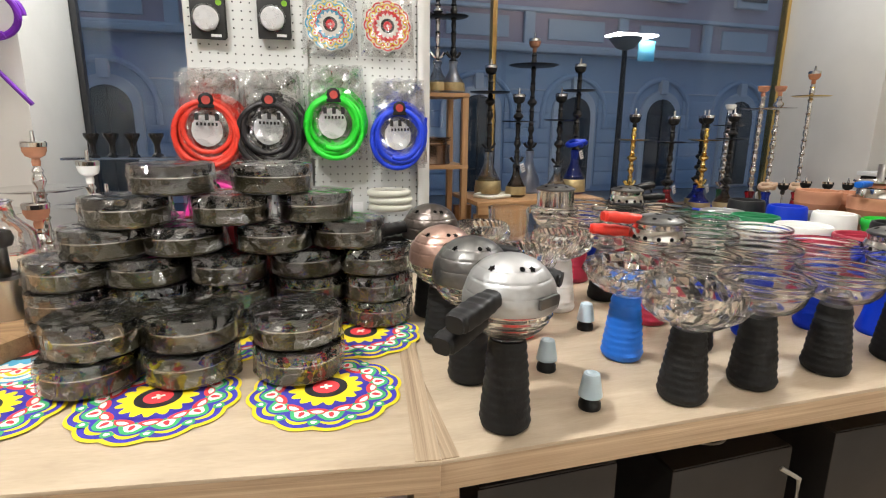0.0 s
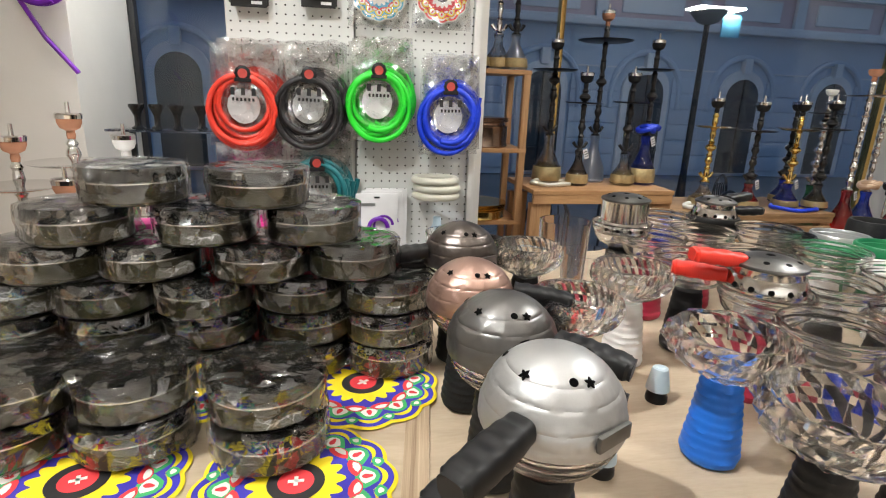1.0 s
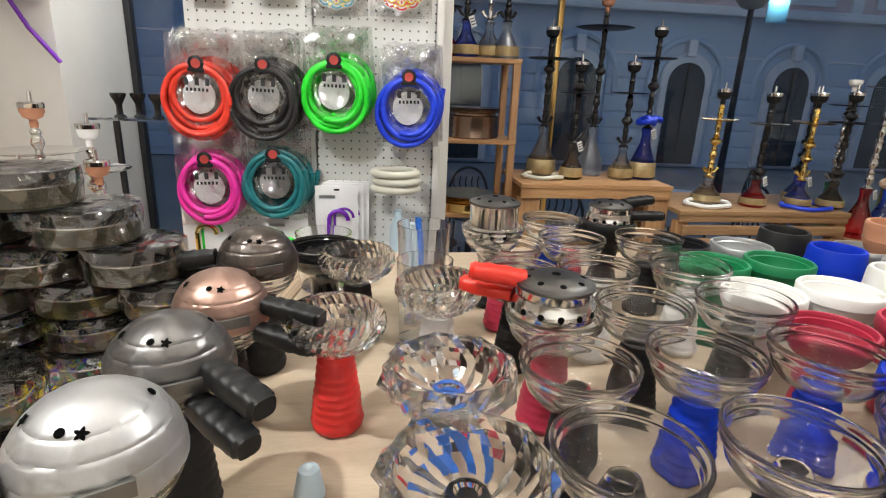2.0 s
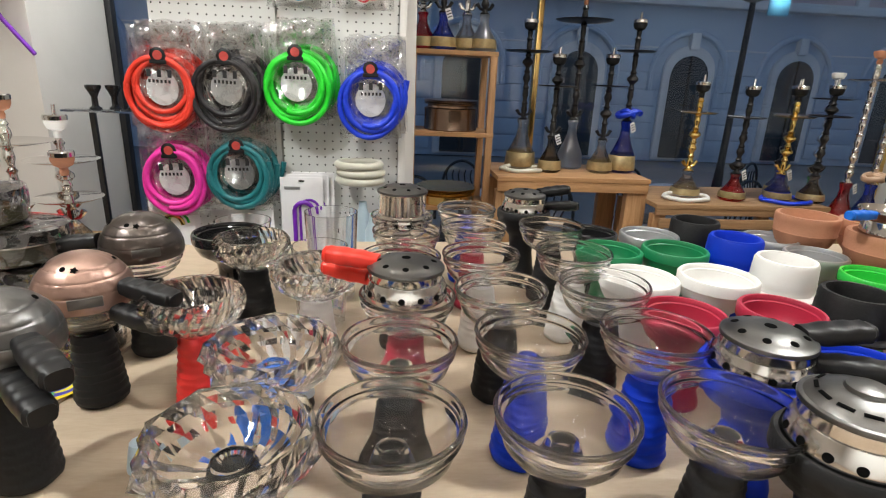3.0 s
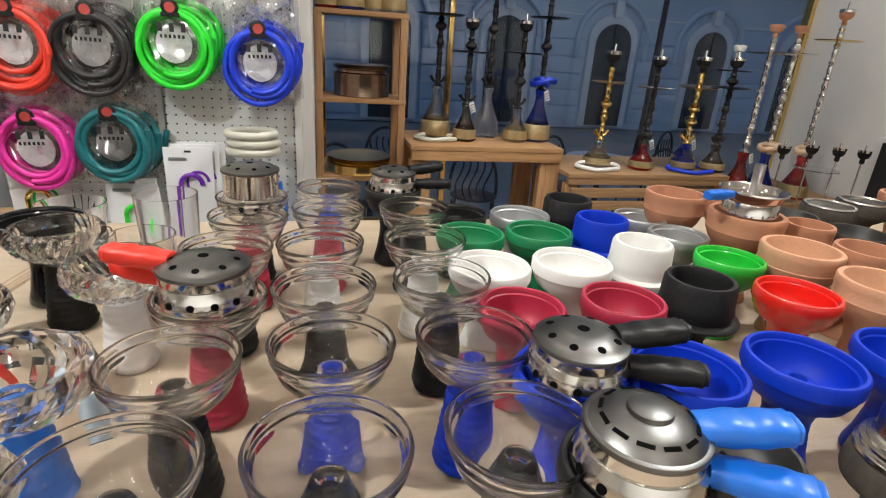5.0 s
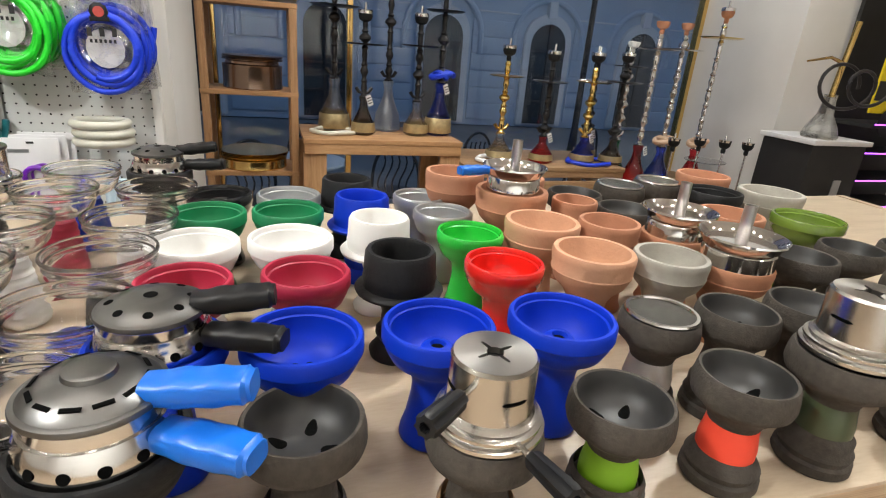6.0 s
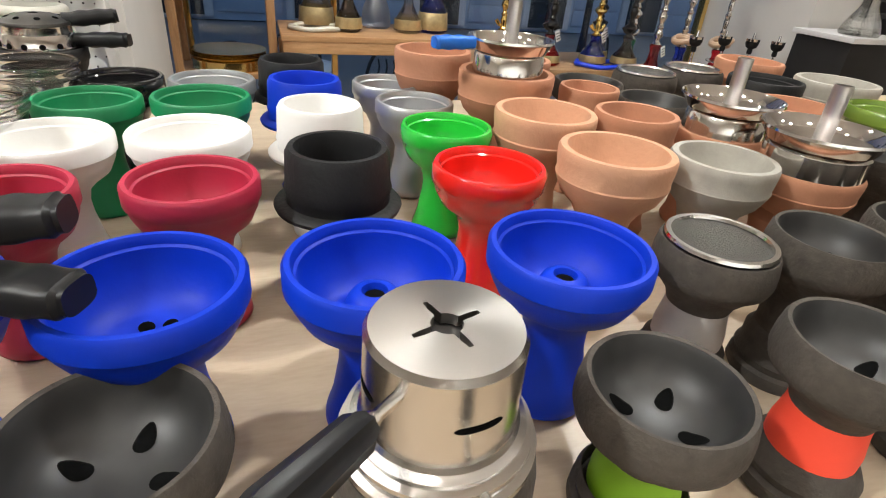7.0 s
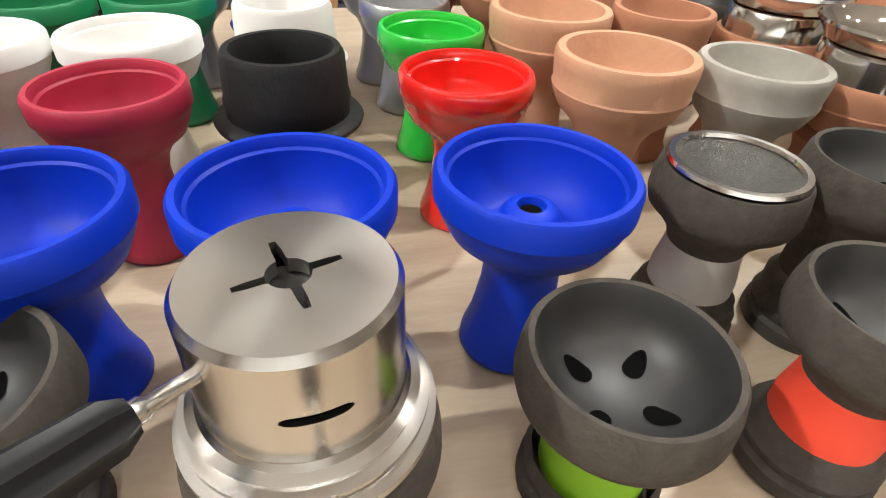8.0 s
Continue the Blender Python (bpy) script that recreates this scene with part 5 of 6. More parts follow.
def hose_pack(x, z, material, word, seed, copies=3, R=0.080, w=0.190, h=0.285, y=PEG_Y):
    """A coiled hose in a clear bag with a round badge, hung on a peg, with more of the same behind it."""
    for c in range(copies):
        t = thing("hose_pack", f"coiled {word} hose in a clear plastic bag on the pegboard", "hose pack", pose(x + (0.012 * c), y - 0.016 - 0.028 * (copies - 1 - c), z + 0.010 * c, 0, 2 * math.sin(seed + c), 0), f"{word} hose packs")
        part("hose", tube(coil_points(R, 4.3, 0.0085, seed + c), 0.0085, 10), material, t, "", pose(0, 0.008, -h * 0.62))
        part("bag", puffed_bag(w, h, 0.030, seed * 1.7 + c), "bag", t, "crinkled clear plastic bag", angle=14)
        if c == 0:
            bd = part("badge", lathe([(0, 0.001), (0.0205, 0.001), (0.022, 0), (0.022, -0.001), (0, -0.001)], 30, lambda a, q: 1 + 0.05 * math.cos(10 * a)), "black_plastic", t, "round black badge", pose(0.003, -0.0205, -0.080, 90, 0, 0))
            part("emblem", lathe([(0, 0.0016), (0.0130, 0.0016), (0.0130, 0.0010)], 20), "emblem_badge", bd, "plain red emblem")
            part("ribbon", box(0.046, 0.011, 0.002, 0.0005), "black_plastic", bd, "", pose(0, -0.018, 0.0))
            for q, (bw, bz) in enumerate(((0.086, -0.140), (0.066, -0.156))):
                n = 3 if q == 0 else 6
                for i in range(n):
                    part("print_bar", box(bw / n * (0.40 if q == 0 else 0.55), 0.0006, 0.021 if q == 0 else 0.009), "ink", t, "", pose((i - (n - 1) / 2) * bw / n + 0.003, -0.0205, bz))
            part("backing_card", outline([(0.046 * math.cos(i * math.pi / 8), 0.050 * math.sin(i * math.pi / 8)) for i in range(16)], 0.001), "paper" if material not in ("black_hose", "teal") else "silver_bowl", t, "", pose(0.0, 0.004, -h * 0.60))
    peg = thing("peg_hook", "thin chromed pegboard hook", "hook", pose(x, PEG_Y + 0.006, z - 0.02), "peg hooks")
    part("rod", tube([(0, 0, 0), (0, -0.07, 0.0), (0, -0.085, 0.004), (0, -0.09, 0.012)], 0.0022, 8), "chrome", peg)


hose_pack(-0.177, 1.275, "red_hose", "red", 1)
hose_pack(0.006, 1.280, "black_hose", "black", 2)
hose_pack(0.205, 1.300, "green_hose", "bright green", 3)
hose_pack(0.420, 1.262, "blue_hose", "blue", 4)
hose_pack(-0.182, 1.005, "pink", "pink", 5)
hose_pack(0.018, 1.025, "teal", "teal", 6)


def blister(x, z, seed):
    t = thing("charcoal_pack", "blister pack with a round white disc on a dark card", "pack", pose(x, PEG_Y - 0.006, z), "packs on the pegboard")
    for i in range(3):
        part("card", box(0.098, 0.004, 0.125, 0.001), "black_matt", t, "", pose(0.002 * i, -0.022 + 0.009 * i, 0.004 * i))
    part("disc", lathe([(0, 0), (0.034, 0), (0.036, 0.002), (0.036, 0.010), (0.033, 0.013), (0, 0.014)], 36, ripple(0.02, 4)), "paper", t, "white pressed disc", pose(-0.004, -0.025, 0.060, 90, 0, 0))
    part("blister", lathe([(0.041, 0), (0.041, 0.014), (0.037, 0.018), (0, 0.019)], 36), "bag", t, "clear domed blister", pose(-0.004, -0.0245, 0.060, 90, 0, 0))
    part("print_bar", box(0.030, 0.0008, 0.008), "paper", t, "", pose(0.022, -0.0245, 0.008))
    part("sticker", lathe([(0, 0.0008), (0.009, 0.0008), (0.009, 0)], 16), "lime", t, "", pose(0.034, -0.0242, 0.108, 90, 0, 0))


blister(-0.158, 1.378, 1)
blister(0.036, 1.388, 2)


# ---- printed mats ----
def petal(cx, w, h, n=10):
    pts = []
    for i in range(n):
        a = 2 * math.pi * i / n
        pts.append((cx + h / 2 * math.cos(a), w / 2 * math.sin(a) * (1.15 if math.cos(a) < 0.3 else 0.85)))
    return pts


def flat(points, z):
    bm = bmesh.new()
    bm.faces.new([bm.verts.new((x, y, z)) for x, y in points])
    return bm


def ringed(cx, w, h, z, n=12, turn=0.0):
    """One petal and the turns at which it repeats round the mat."""
    return mesh_of("printed_petal", flat(petal(cx, w, h), z)), [360 / n * i + turn for i in range(n)]


def scallop(r, depth, n, z, pts=144):
    return flat([(r * (1 - depth * (1 - abs(math.cos(n / 2 * 2 * math.pi * i / pts)))) * math.cos(2 * math.pi * i / pts), r * (1 - depth * (1 - abs(math.cos(n / 2 * 2 * math.pi * i / pts)))) * math.sin(2 * math.pi * i / pts)) for i in range(pts)], z)


def flower_mat(m, s=1.0, label="round felt mat with a bright printed flower pattern", hung=False, scheme=("yellow", "mat_blue", "mat_green")):
    a, b, c = scheme
    t = thing("printed_mat", label, "mat", m, "printed flower mats")
    up = 0.0014
    layers = [("felt", lathe([(0, 0), (0.077 * s, 0), (0.078 * s, 0.0007), (0.077 * s, up), (0, up)], 96, lambda q, z: 1 - 0.06 * (1 - abs(math.cos(6 * q)))), a),
              ("printed_ring", scallop(0.0745 * s, 0.07, 12, up + 0.0003), b),
              ("printed_ring", scallop(0.0700 * s, 0.16, 12, up + 0.0006), a),
              ("printed_ring", scallop(0.0655 * s, 0.10, 12, up + 0.0009), b),
              ("printed_petal", ringed(0.0540 * s, 0.024 * s, 0.020 * s, up + 0.0012), c),
              ("printed_petal", ringed(0.0540 * s, 0.015 * s, 0.013 * s, up + 0.0015), "mat_white"),
              ("printed_petal", ringed(0.0540 * s, 0.005 * s, 0.009 * s, up + 0.0018), "mat_red"),
              ("printed_petal", ringed(0.0460 * s, 0.020 * s, 0.011 * s, up + 0.0013, 12, 15), "mat_red"),
              ("printed_petal", ringed(0.0475 * s, 0.012 * s, 0.006 * s, up + 0.0016, 12, 15), "mat_white"),
              ("printed_petal", ringed(0.0655 * s, 0.012 * s, 0.010 * s, up + 0.0013, 12, 15), c),
              ("printed_petal", ringed(0.0655 * s, 0.006 * s, 0.005 * s, up + 0.0016, 12, 15), "mat_white"),
              ("printed_ring", scallop(0.0400 * s, 0.10, 16, up + 0.0019), b),
              ("printed_star", scallop(0.0375 * s, 0.22, 16, up + 0.0022), a),
              ("printed_ring", scallop(0.0215 * s, 0.0, 12, up + 0.0025), "ink"),
              ("printed_disc", scallop(0.0135 * s, 0.0, 12, up + 0.0028), "mat_red")]
    for name, bm, ma in layers:
        if name == "printed_petal":
            for turn in bm[1]:
                part(name, bm[0], ma, t, "", pose(0, 0, 0, 0, 0, turn))
        else:
            part(name, bm, ma, t)
    part("emblem", join(moved(box(0.012 * s, 0.003 * s, 0.0003), pose(0, 0, up + 0.0029)), moved(box(0.003 * s, 0.010 * s, 0.0003), pose(0, 0, up + 0.0029))), "mat_white", t, "plain pale emblem")
    return t


for i, (mx, my) in enumerate([(0.056, 0.492), (-0.103, 0.515), (0.112, 0.632), (-0.262, 0.535), (-0.045, 0.660), (-0.200, 0.690)]):
    flower_mat(pose(mx, my, TOP - 0.0015 + 0.0003 * i, 0, 0, 17 * i))
flower_mat(pose(-0.265, 0.665, TOP + 0.0012, 0, 0, 40), 1.0, "round felt mat with a pale blue flower print", scheme=("mat_cyan", "mat_white", "yellow"))
flower_mat(pose(0.212, PEG_Y - 0.018, 1.445, 90, 0, 0), 1.08, "packed round mat with blue flower print on the pegboard", scheme=("mat_white", "mat_cyan", "yellow"))
flower_mat(pose(0.402, PEG_Y - 0.018, 1.450, 90, 0, 0), 1.08, "packed round mat with red flower print on the pegboard", scheme=("mat_white", "mat_red", "yellow"))
for bx, bz, bs in ((0.212, 1.535, 3.0), (0.402, 1.540, 8.0)):
    tagged(part("plastic_bag", puffed_bag(0.185, 0.19, 0.016, bs), "bag", None, "", pose(bx, PEG_Y - 0.02, bz)), "crinkled clear plastic bag round a printed mat", "bag")


# ---- wrapped tins ----
def crumple(seed):
    def f(a, z):
        ears = 0.16 * math.exp(-(((a - 0.35) % (2 * math.pi) - 0.2) / 0.22) ** 2) + 0.13 * math.exp(-(((a - 3.3) % (2 * math.pi) - 0.2) / 0.25) ** 2)
        return 1.01 + 0.045 * noise.noise(Vector((math.cos(a) * 3 + seed, math.sin(a) * 3, z * 60))) + 0.03 * noise.noise(Vector((math.cos(a) * 9 + seed, math.sin(a) * 9, z * 160))) + ears * (0.5 + noise.noise(Vector((seed, a * 3, z * 90))))
    return f


def tin(x, y, z, turn, seed, tilt=0.0):
    t = thing("wrapped_tin", "black lacquered round tin wrapped in crinkled clear film", "tin", pose(x, y, z, tilt, tilt * 0.6, turn), "stack of wrapped tins")
    part("body", shared("tin_b", lambda: mesh_of("body", lathe([(0, 0), (0.0425, 0), (0.0445, 0.0015), (0.0445, 0.0195), (0, 0.0195)], 40))), "tin_side", t, "printed dark side")
    part("rim", shared("tin_r", lambda: mesh_of("rim", lathe([(0.0445, 0.0195), (0.0458, 0.0200), (0.0458, 0.0212), (0.0445, 0.0217)], 40, closed=True))), "tin_rim", t, "thin bright metal rim")
    part("lid", shared("tin_l", lambda: mesh_of("lid", lathe([(0.0452, 0.0212), (0.0452, 0.0320), (0.0440, 0.0338), (0.0415, 0.0338), (0.0405, 0.0328), (0, 0.0328)], 40))), "tin", t)
    k = seed % 7
    prof = [(0.030, 0.0002), (0.044, 0.0003), (0.0475, 0.004), (0.0472, 0.012), (0.0478, 0.020), (0.0476, 0.028), (0.0468, 0.0345), (0.040, 0.0355), (0.020, 0.0350), (0, 0.0352)]
    part("wrap", shared(f"wrap{k}", lambda: mesh_of("wrap", lathe(prof, 56, crumple(k * 5.3)), 9)), "wrap", t, "crinkled clear film")
    return t


sd = 0
for level, xs in ((0, (-0.226, -0.137, -0.046, 0.050, 0.142)), (1, (-0.222, -0.134, -0.044, 0.052, 0.140)), (2, (-0.224, -0.137, -0.046, 0.050, 0.142)), (3, (-0.183, -0.090, 0.012, 0.104)), (4, (-0.147, -0.033, 0.069)), (5, (-0.098, 0.014))):
    for i, tx in enumerate(xs):
        sd += 1
        tin(tx + random.uniform(-0.004, 0.004), 0.685 - 0.15 * tx * 0.3 + random.uniform(-0.006, 0.006), TOP + 0.004 + 0.0357 * level, random.uniform(0, 360), sd, random.uniform(-0.6, 0.6))
for tx, ty in ((-0.170, 0.570), (-0.072, 0.561), (0.033, 0.542)):
    for level in (0, 1):
        sd += 1
        tin(tx + random.uniform(-0.006, 0.006), ty + random.uniform(-0.005, 0.005) + 0.006 * level, TOP + 0.004 + 0.0357 * level, random.uniform(0, 360), sd, random.uniform(-0.6, 0.6))
for i, (tx, lv) in enumerate([(-0.20, 3), (-0.09, 3), (0.02, 3), (0.10, 2)]):
    for level in range(lv):
        sd += 1
        tin(tx, 0.785, TOP + 0.004 + 0.0357 * level, random.uniform(0, 360), sd)
# pink and red paper packs that peep out between the tins
for px, pz, col in ((-0.125, 0.11, "pink"), (-0.03, 0.11, "mat_red"), (0.08, 0.08, "crimson")):
    tagged(part("paper_pack", box(0.05, 0.03, pz + 0.04, 0.002), col, None, "", pose(px, 0.7345 + 0.0005, TOP)), "bright pink and red paper pack behind the tins", "pack")


# ---- open shelf, small table and ledge by the window ----
def window_shelf():
    s = thing("wooden_shelf", "narrow open pine shelf unit standing at the window", "shelf")
    x0, x1, y0, y1 = 0.568, 0.962, 2.62, 2.90
    for px in (x0, x1 - 0.032):
        for py in (y0, y1 - 0.03):
            part("post", box(0.032, 0.032, 1.275, 0.003), "pine", s, "", pose(px + 0.016, py + 0.016, 0))
    for z in (0.20, 0.555, 0.905, 1.262):
        part("shelf_board", box(x1 - x0 + 0.006, y1 - y0 + 0.004, 0.020, 0.002), "pine_x", s, "", pose((x0 + x1) / 2, (y0 + y1) / 2, z))


def low_table(x0, x1, y0, y1, z, leg, label, board=0.045, mat_="pine_x"):
    t = thing("wooden_table", label, "table")
    part("tabletop", box(x1 - x0, y1 - y0, 0.022, 0.003), mat_, t, "", pose((x0 + x1) / 2, (y0 + y1) / 2, z - 0.022))
    part("apron", box(x1 - x0 - 0.01, 0.022, board, 0.002), mat_, t, "", pose((x0 + x1) / 2, y0 + 0.014, z - 0.022 - board))
    for px in (x0 + leg / 2, x1 - leg / 2):
        for py in (y0 + 0.04, y1 - 0.04):
            part("leg", box(leg, 0.045, z - 0.022 - board, 0.003), "pine", t, "", pose(px, py, 0))


window_shelf()
low_table(0.975, 1.705, 2.50, 2.92, 0.748, 0.10, "small pine side table with broad legs")
low_table(1.70, 2.56, 2.40, 2.85, 0.655, 0.06, "low rough slatted crate table by the window", 0.03, "crate")
for i in range(3):
    tagged(part("slat", box(0.82, 0.016, 0.045, 0.003), "crate", None, "", pose(2.13, 2.398, 0.42 + 0.062 * i)), "rough wooden crate slat under the low table", "slat")
low_table(2.56, 3.30, 2.36, 2.90, 0.53, 0.06, "low dark wooden stand by the window", 0.03, "crate")


def pot(x, y, z, r, h, material, label, name="tray_stack"):
    t = thing(name, label, "tray stack", pose(x, y, z))
    part("drum", lathe([(0, 0), (r, 0), (r * 1.02, 0.004), (r * 1.0, h * 0.2), (r * 1.0, h * 0.8), (r * 1.02, h * 0.86), (r * 0.9, h * 0.9), (r * 0.88, h), (0, h)], 48), material, t)
    for i in range(4):
        part("plate", lathe([(0, 0), (r * 0.8, 0), (r * 1.03, 0.004), (r * 1.04, 0.006), (r * 0.8, 0.004), (0, 0.004)], 44), material, t, "", pose(0.004 * (i % 2), 0.003 * i, h + 0.0055 * i))


pot(0.775, 2.755, 0.926, 0.125, 0.115, "tray_metal", "stack of dark polished metal trays on the shelf")
pot(0.765, 2.755, 0.576, 0.145, 0.050, "brass", "round brass tray stack on the shelf")


# ---- water pipes ----
def stem_profile(z0, z1, r, n, seed):
    """A turned stem with rings and swellings."""
    rnd = random.Random(seed)
    p = [(0, z0), (r * 1.7, z0), (r * 1.8, z0 + 0.006), (r, z0 + 0.014)]
    for i in range(n):
        a, b = z0 + 0.014 + (z1 - z0 - 0.02) * i / n, z0 + 0.014 + (z1 - z0 - 0.02) * (i + 1) / n
        k = rnd.choice((1.05, 1.2, 1.5, 2.2))
        p += [(r * 0.8, a + (b - a) * 0.15), (r * k, a + (b - a) * 0.4), (r * k * 0.95, a + (b - a) * 0.55), (r * 0.9, a + (b - a) * 0.75), (r * 1.3, a + (b - a) * 0.86), (r * 0.8, b)]
    return p + [(r * 0.8, z1), (0, z1)]


def head_profile(z, r=0.031):
    return [(0.010, z), (0.012, z + 0.012), (0.010, z + 0.022), (r * 0.8, z + 0.030), (r, z + 0.045), (r, z + 0.056), (r * 0.8, z + 0.057), (r * 0.7, z + 0.045), (0, z + 0.04)]


def water_pipe(x, y, z, h, vase, stem, head="black", tray="black_metal", vase_h=0.20, vase_r=0.062, band="gold", label="", tray_r=0.075, lid=True, tag=False, seed=1, lean=(0, 0), hose=None, spikes=True, tray_at=None):
    t = thing("water_pipe", label, "water pipe", pose(x, y, z, *lean), "water pipes by the window")
    vase_r *= 1.12
    vp = [(0, 0), (vase_r * 0.8, 0), (vase_r, 0.010), (vase_r, 0.022), (vase_r * 0.92, vase_h * 0.32), (vase_r * 0.60, vase_h * 0.52), (vase_r * 0.36, vase_h * 0.70), (vase_r * 0.30, vase_h * 0.86), (vase_r * 0.40, vase_h * 0.97), (vase_r * 0.33, vase_h), (0, vase_h)]
    part("vase", lathe(vp, 32), vase, t)
    if band:
        part("band", lathe([(vase_r * 1.015, 0.014), (vase_r * 1.03, 0.016), (vase_r * 0.955, vase_h * 0.335), (vase_r * 0.94, vase_h * 0.34)], 32), "pale_gold" if band == "brass" else band, t, "printed metallic band")
    part("stem", lathe(stem_profile(vase_h - 0.004, h - 0.06, 0.0125, max(3, int((h - vase_h) / 0.078)), seed), 20), stem, t)
    tray_r *= 1.22
    tz = tray_at or h - 0.135
    part("tray", lathe([(0.008, tz), (tray_r * 0.85, tz + 0.001), (tray_r, tz + 0.007), (tray_r * 1.01, tz + 0.008), (tray_r * 0.85, tz + 0.004), (0.008, tz + 0.004)], 36), tray, t)
    hd = part("head", lathe(head_profile(h - 0.062), 28), head, t)
    if lid:
        part("lid", lathe([(0.024, h - 0.006), (0.033, h - 0.006), (0.034, h + 0.006), (0.031, h + 0.010), (0.006, h + 0.011), (0.005, h + 0.040), (0.003, h + 0.040), (0, h + 0.03)], 28), "chrome", hd, "steel heat lid with a pin")
    if spikes:
        for s in (-1, 1):
            part("valve", tube([(0, 0, vase_h + 0.015), (0.022 * s, 0, vase_h + 0.022), (0.036 * s, 0.004, vase_h + 0.042)], 0.006, 8, taper=lambda u: 1 + 0.5 * u), stem, t)
    if tag:
        part("price_tag", box(0.026, 0.001, 0.048, 0.0004), "paper", t, "white price tag with grey print", pose(0.030, -0.030, vase_h * 0.80, 0, -22, 14))
        for i in range(3):
            part("print_bar", box(0.020, 0.0006, 0.004), "ink", t, "", pose(0.030, -0.0312, vase_h * 0.80, 0, -22, 14) @ pose(0, -0.0008, 0.010 + 0.012 * i))
    if hose:
        pts = [(0.062 * math.cos(a * 0.35) * (1 - 0.02 * a), 0.062 * math.sin(a * 0.35) * 0.6 - 0.01, vase_h + 0.035 + 0.012 * math.sin(a * 0.5)) for a in range(36)]
        part("hose", tube(pts, 0.014, 8), hose, t, "coiled hose round the stem")
    return t


TZ, LZ, RZ = 0.748, 0.655, 0.53
water_pipe(1.135, 2.765, TZ, 0.68, "vase_clear", "black_metal", "black", "black_metal", 0.24, 0.066, "brass", "tall black water pipe with clear and gold glass vase", 0.09, seed=3)
water_pipe(1.258, 2.665, TZ, 0.53, "vase_smoke", "black_metal", "black", "black_metal", 0.17, 0.05, "brass", "black water pipe with small gold-banded vase", 0.075, tag=True, seed=4)
water_pipe(1.400, 2.800, TZ, 0.83, "vase_frost", "black_metal", "clay", "black_metal", 0.24, 0.058, None, "tall black water pipe with frosted vase and clay head", 0.11, seed=5)
water_pipe(1.520, 2.690, TZ, 0.54, "vase_clear", "black_metal", "black", "black_metal", 0.16, 0.055, "brass", "black water pipe with gold-banded clear vase", 0.075, seed=6)
water_pipe(1.640, 2.715, TZ, 0.70, "vase_blue", "black_metal", "black", "black_metal", 0.25, 0.06, "brass", "black water pipe with blue and gold vase and blue hose", 0.075, tag=True, hose="blue_hose", seed=7)
water_pipe(1.935, 2.600, LZ, 0.53, "vase_clear", "gold", "black", "gold", 0.13, 0.062, "brass", "gold water pipe with clear cut glass vase", 0.07, seed=8)
water_pipe(2.140, 2.535, LZ, 0.52, "vase_red", "black_metal", "black", "black_metal", 0.13, 0.055, "brass", "black water pipe with red vase", 0.07, tag=True, seed=9)
water_pipe(2.385, 2.550, LZ, 0.53, "vase_blue", "gold", "black", "gold", 0.13, 0.058, "brass", "gold water pipe with blue vase", 0.075, tag=True, seed=10)
water_pipe(2.485, 2.690, LZ, 0.53, "vase_blue", "black_metal", "black", "chrome", 0.13, 0.055, "brass", "black water pipe with blue vase", 0.07, tag=True, seed=11)
water_pipe(2.540, 2.520, LZ, 0.54, "vase_smoke", "black_metal", "black", "black_metal", 0.13, 0.055, "brass", "black water pipe with gold-banded dark vase", 0.075, seed=12)
water_pipe(2.640, 2.440, RZ, 0.83, "vase_red", "chrome", "clay", "chrome", 0.24, 0.062, None, "tall chromed water pipe with red vase and clay head", 0.085, tag=True, seed=13, lid=False, spikes=False)
water_pipe(2.850, 2.520, RZ, 0.84, "vase_blue", "chrome", "clay", "chrome", 0.22, 0.062, None, "tall chromed water pipe with blue vase and clay head", 0.085, seed=14, lid=False, hose="cream_hose")
water_pipe(3.030, 2.470, RZ, 0.91, "vase_red", "chrome", "clay", "gold", 0.22, 0.062, "brass", "tall bronze water pipe with gold tray and clay head", 0.085, seed=15, hose="cream_hose")
water_pipe(2.700, 2.720, RZ, 0.74, "vase_green", "chrome", "white", "black_metal", 0.22, 0.06, None, "chromed water pipe with green vase", 0.075, seed=16, lid=False)
# on the top board of the shelf unit
for i, (sx, sv, sh) in enumerate([(0.63, "vase_red", 0.34), (0.72, "vase_blue", 0.50), (0.83, "vase_clear", 0.50), (0.905, "vase_frost", 0.50)]):
    water_pipe(sx, 2.74 - 0.03 * (i % 2), 1.282, sh, sv, "black_metal" if i % 2 else "chrome", "black", "black_metal", 0.16, 0.055, "brass", "water pipe with banded glass vase on the shelf top", 0.06, tag=i == 1, seed=20 + i)


for hx, hy, hz, hr, hm in ((1.90, 2.52, LZ, 0.11, "white"), (2.40, 2.50, LZ, 0.12, "blue_hose"), (1.12, 2.66, TZ, 0.10, "pale_hose")):
    t = thing("coiled_hose", f"{ {'white': 'white', 'blue_hose': 'blue', 'pale_hose': 'cream'}[hm] } hose coiled flat round a water pipe foot", "hose", pose(hx, hy, hz))
    part("hose", tube([(hr * (1 + 0.05 * math.sin(a)) * math.cos(a / 4), hr * 0.7 * math.sin(a / 4), 0.012 + 0.003 * math.sin(a)) for a in range(40)], 0.010, 8), hm, t)


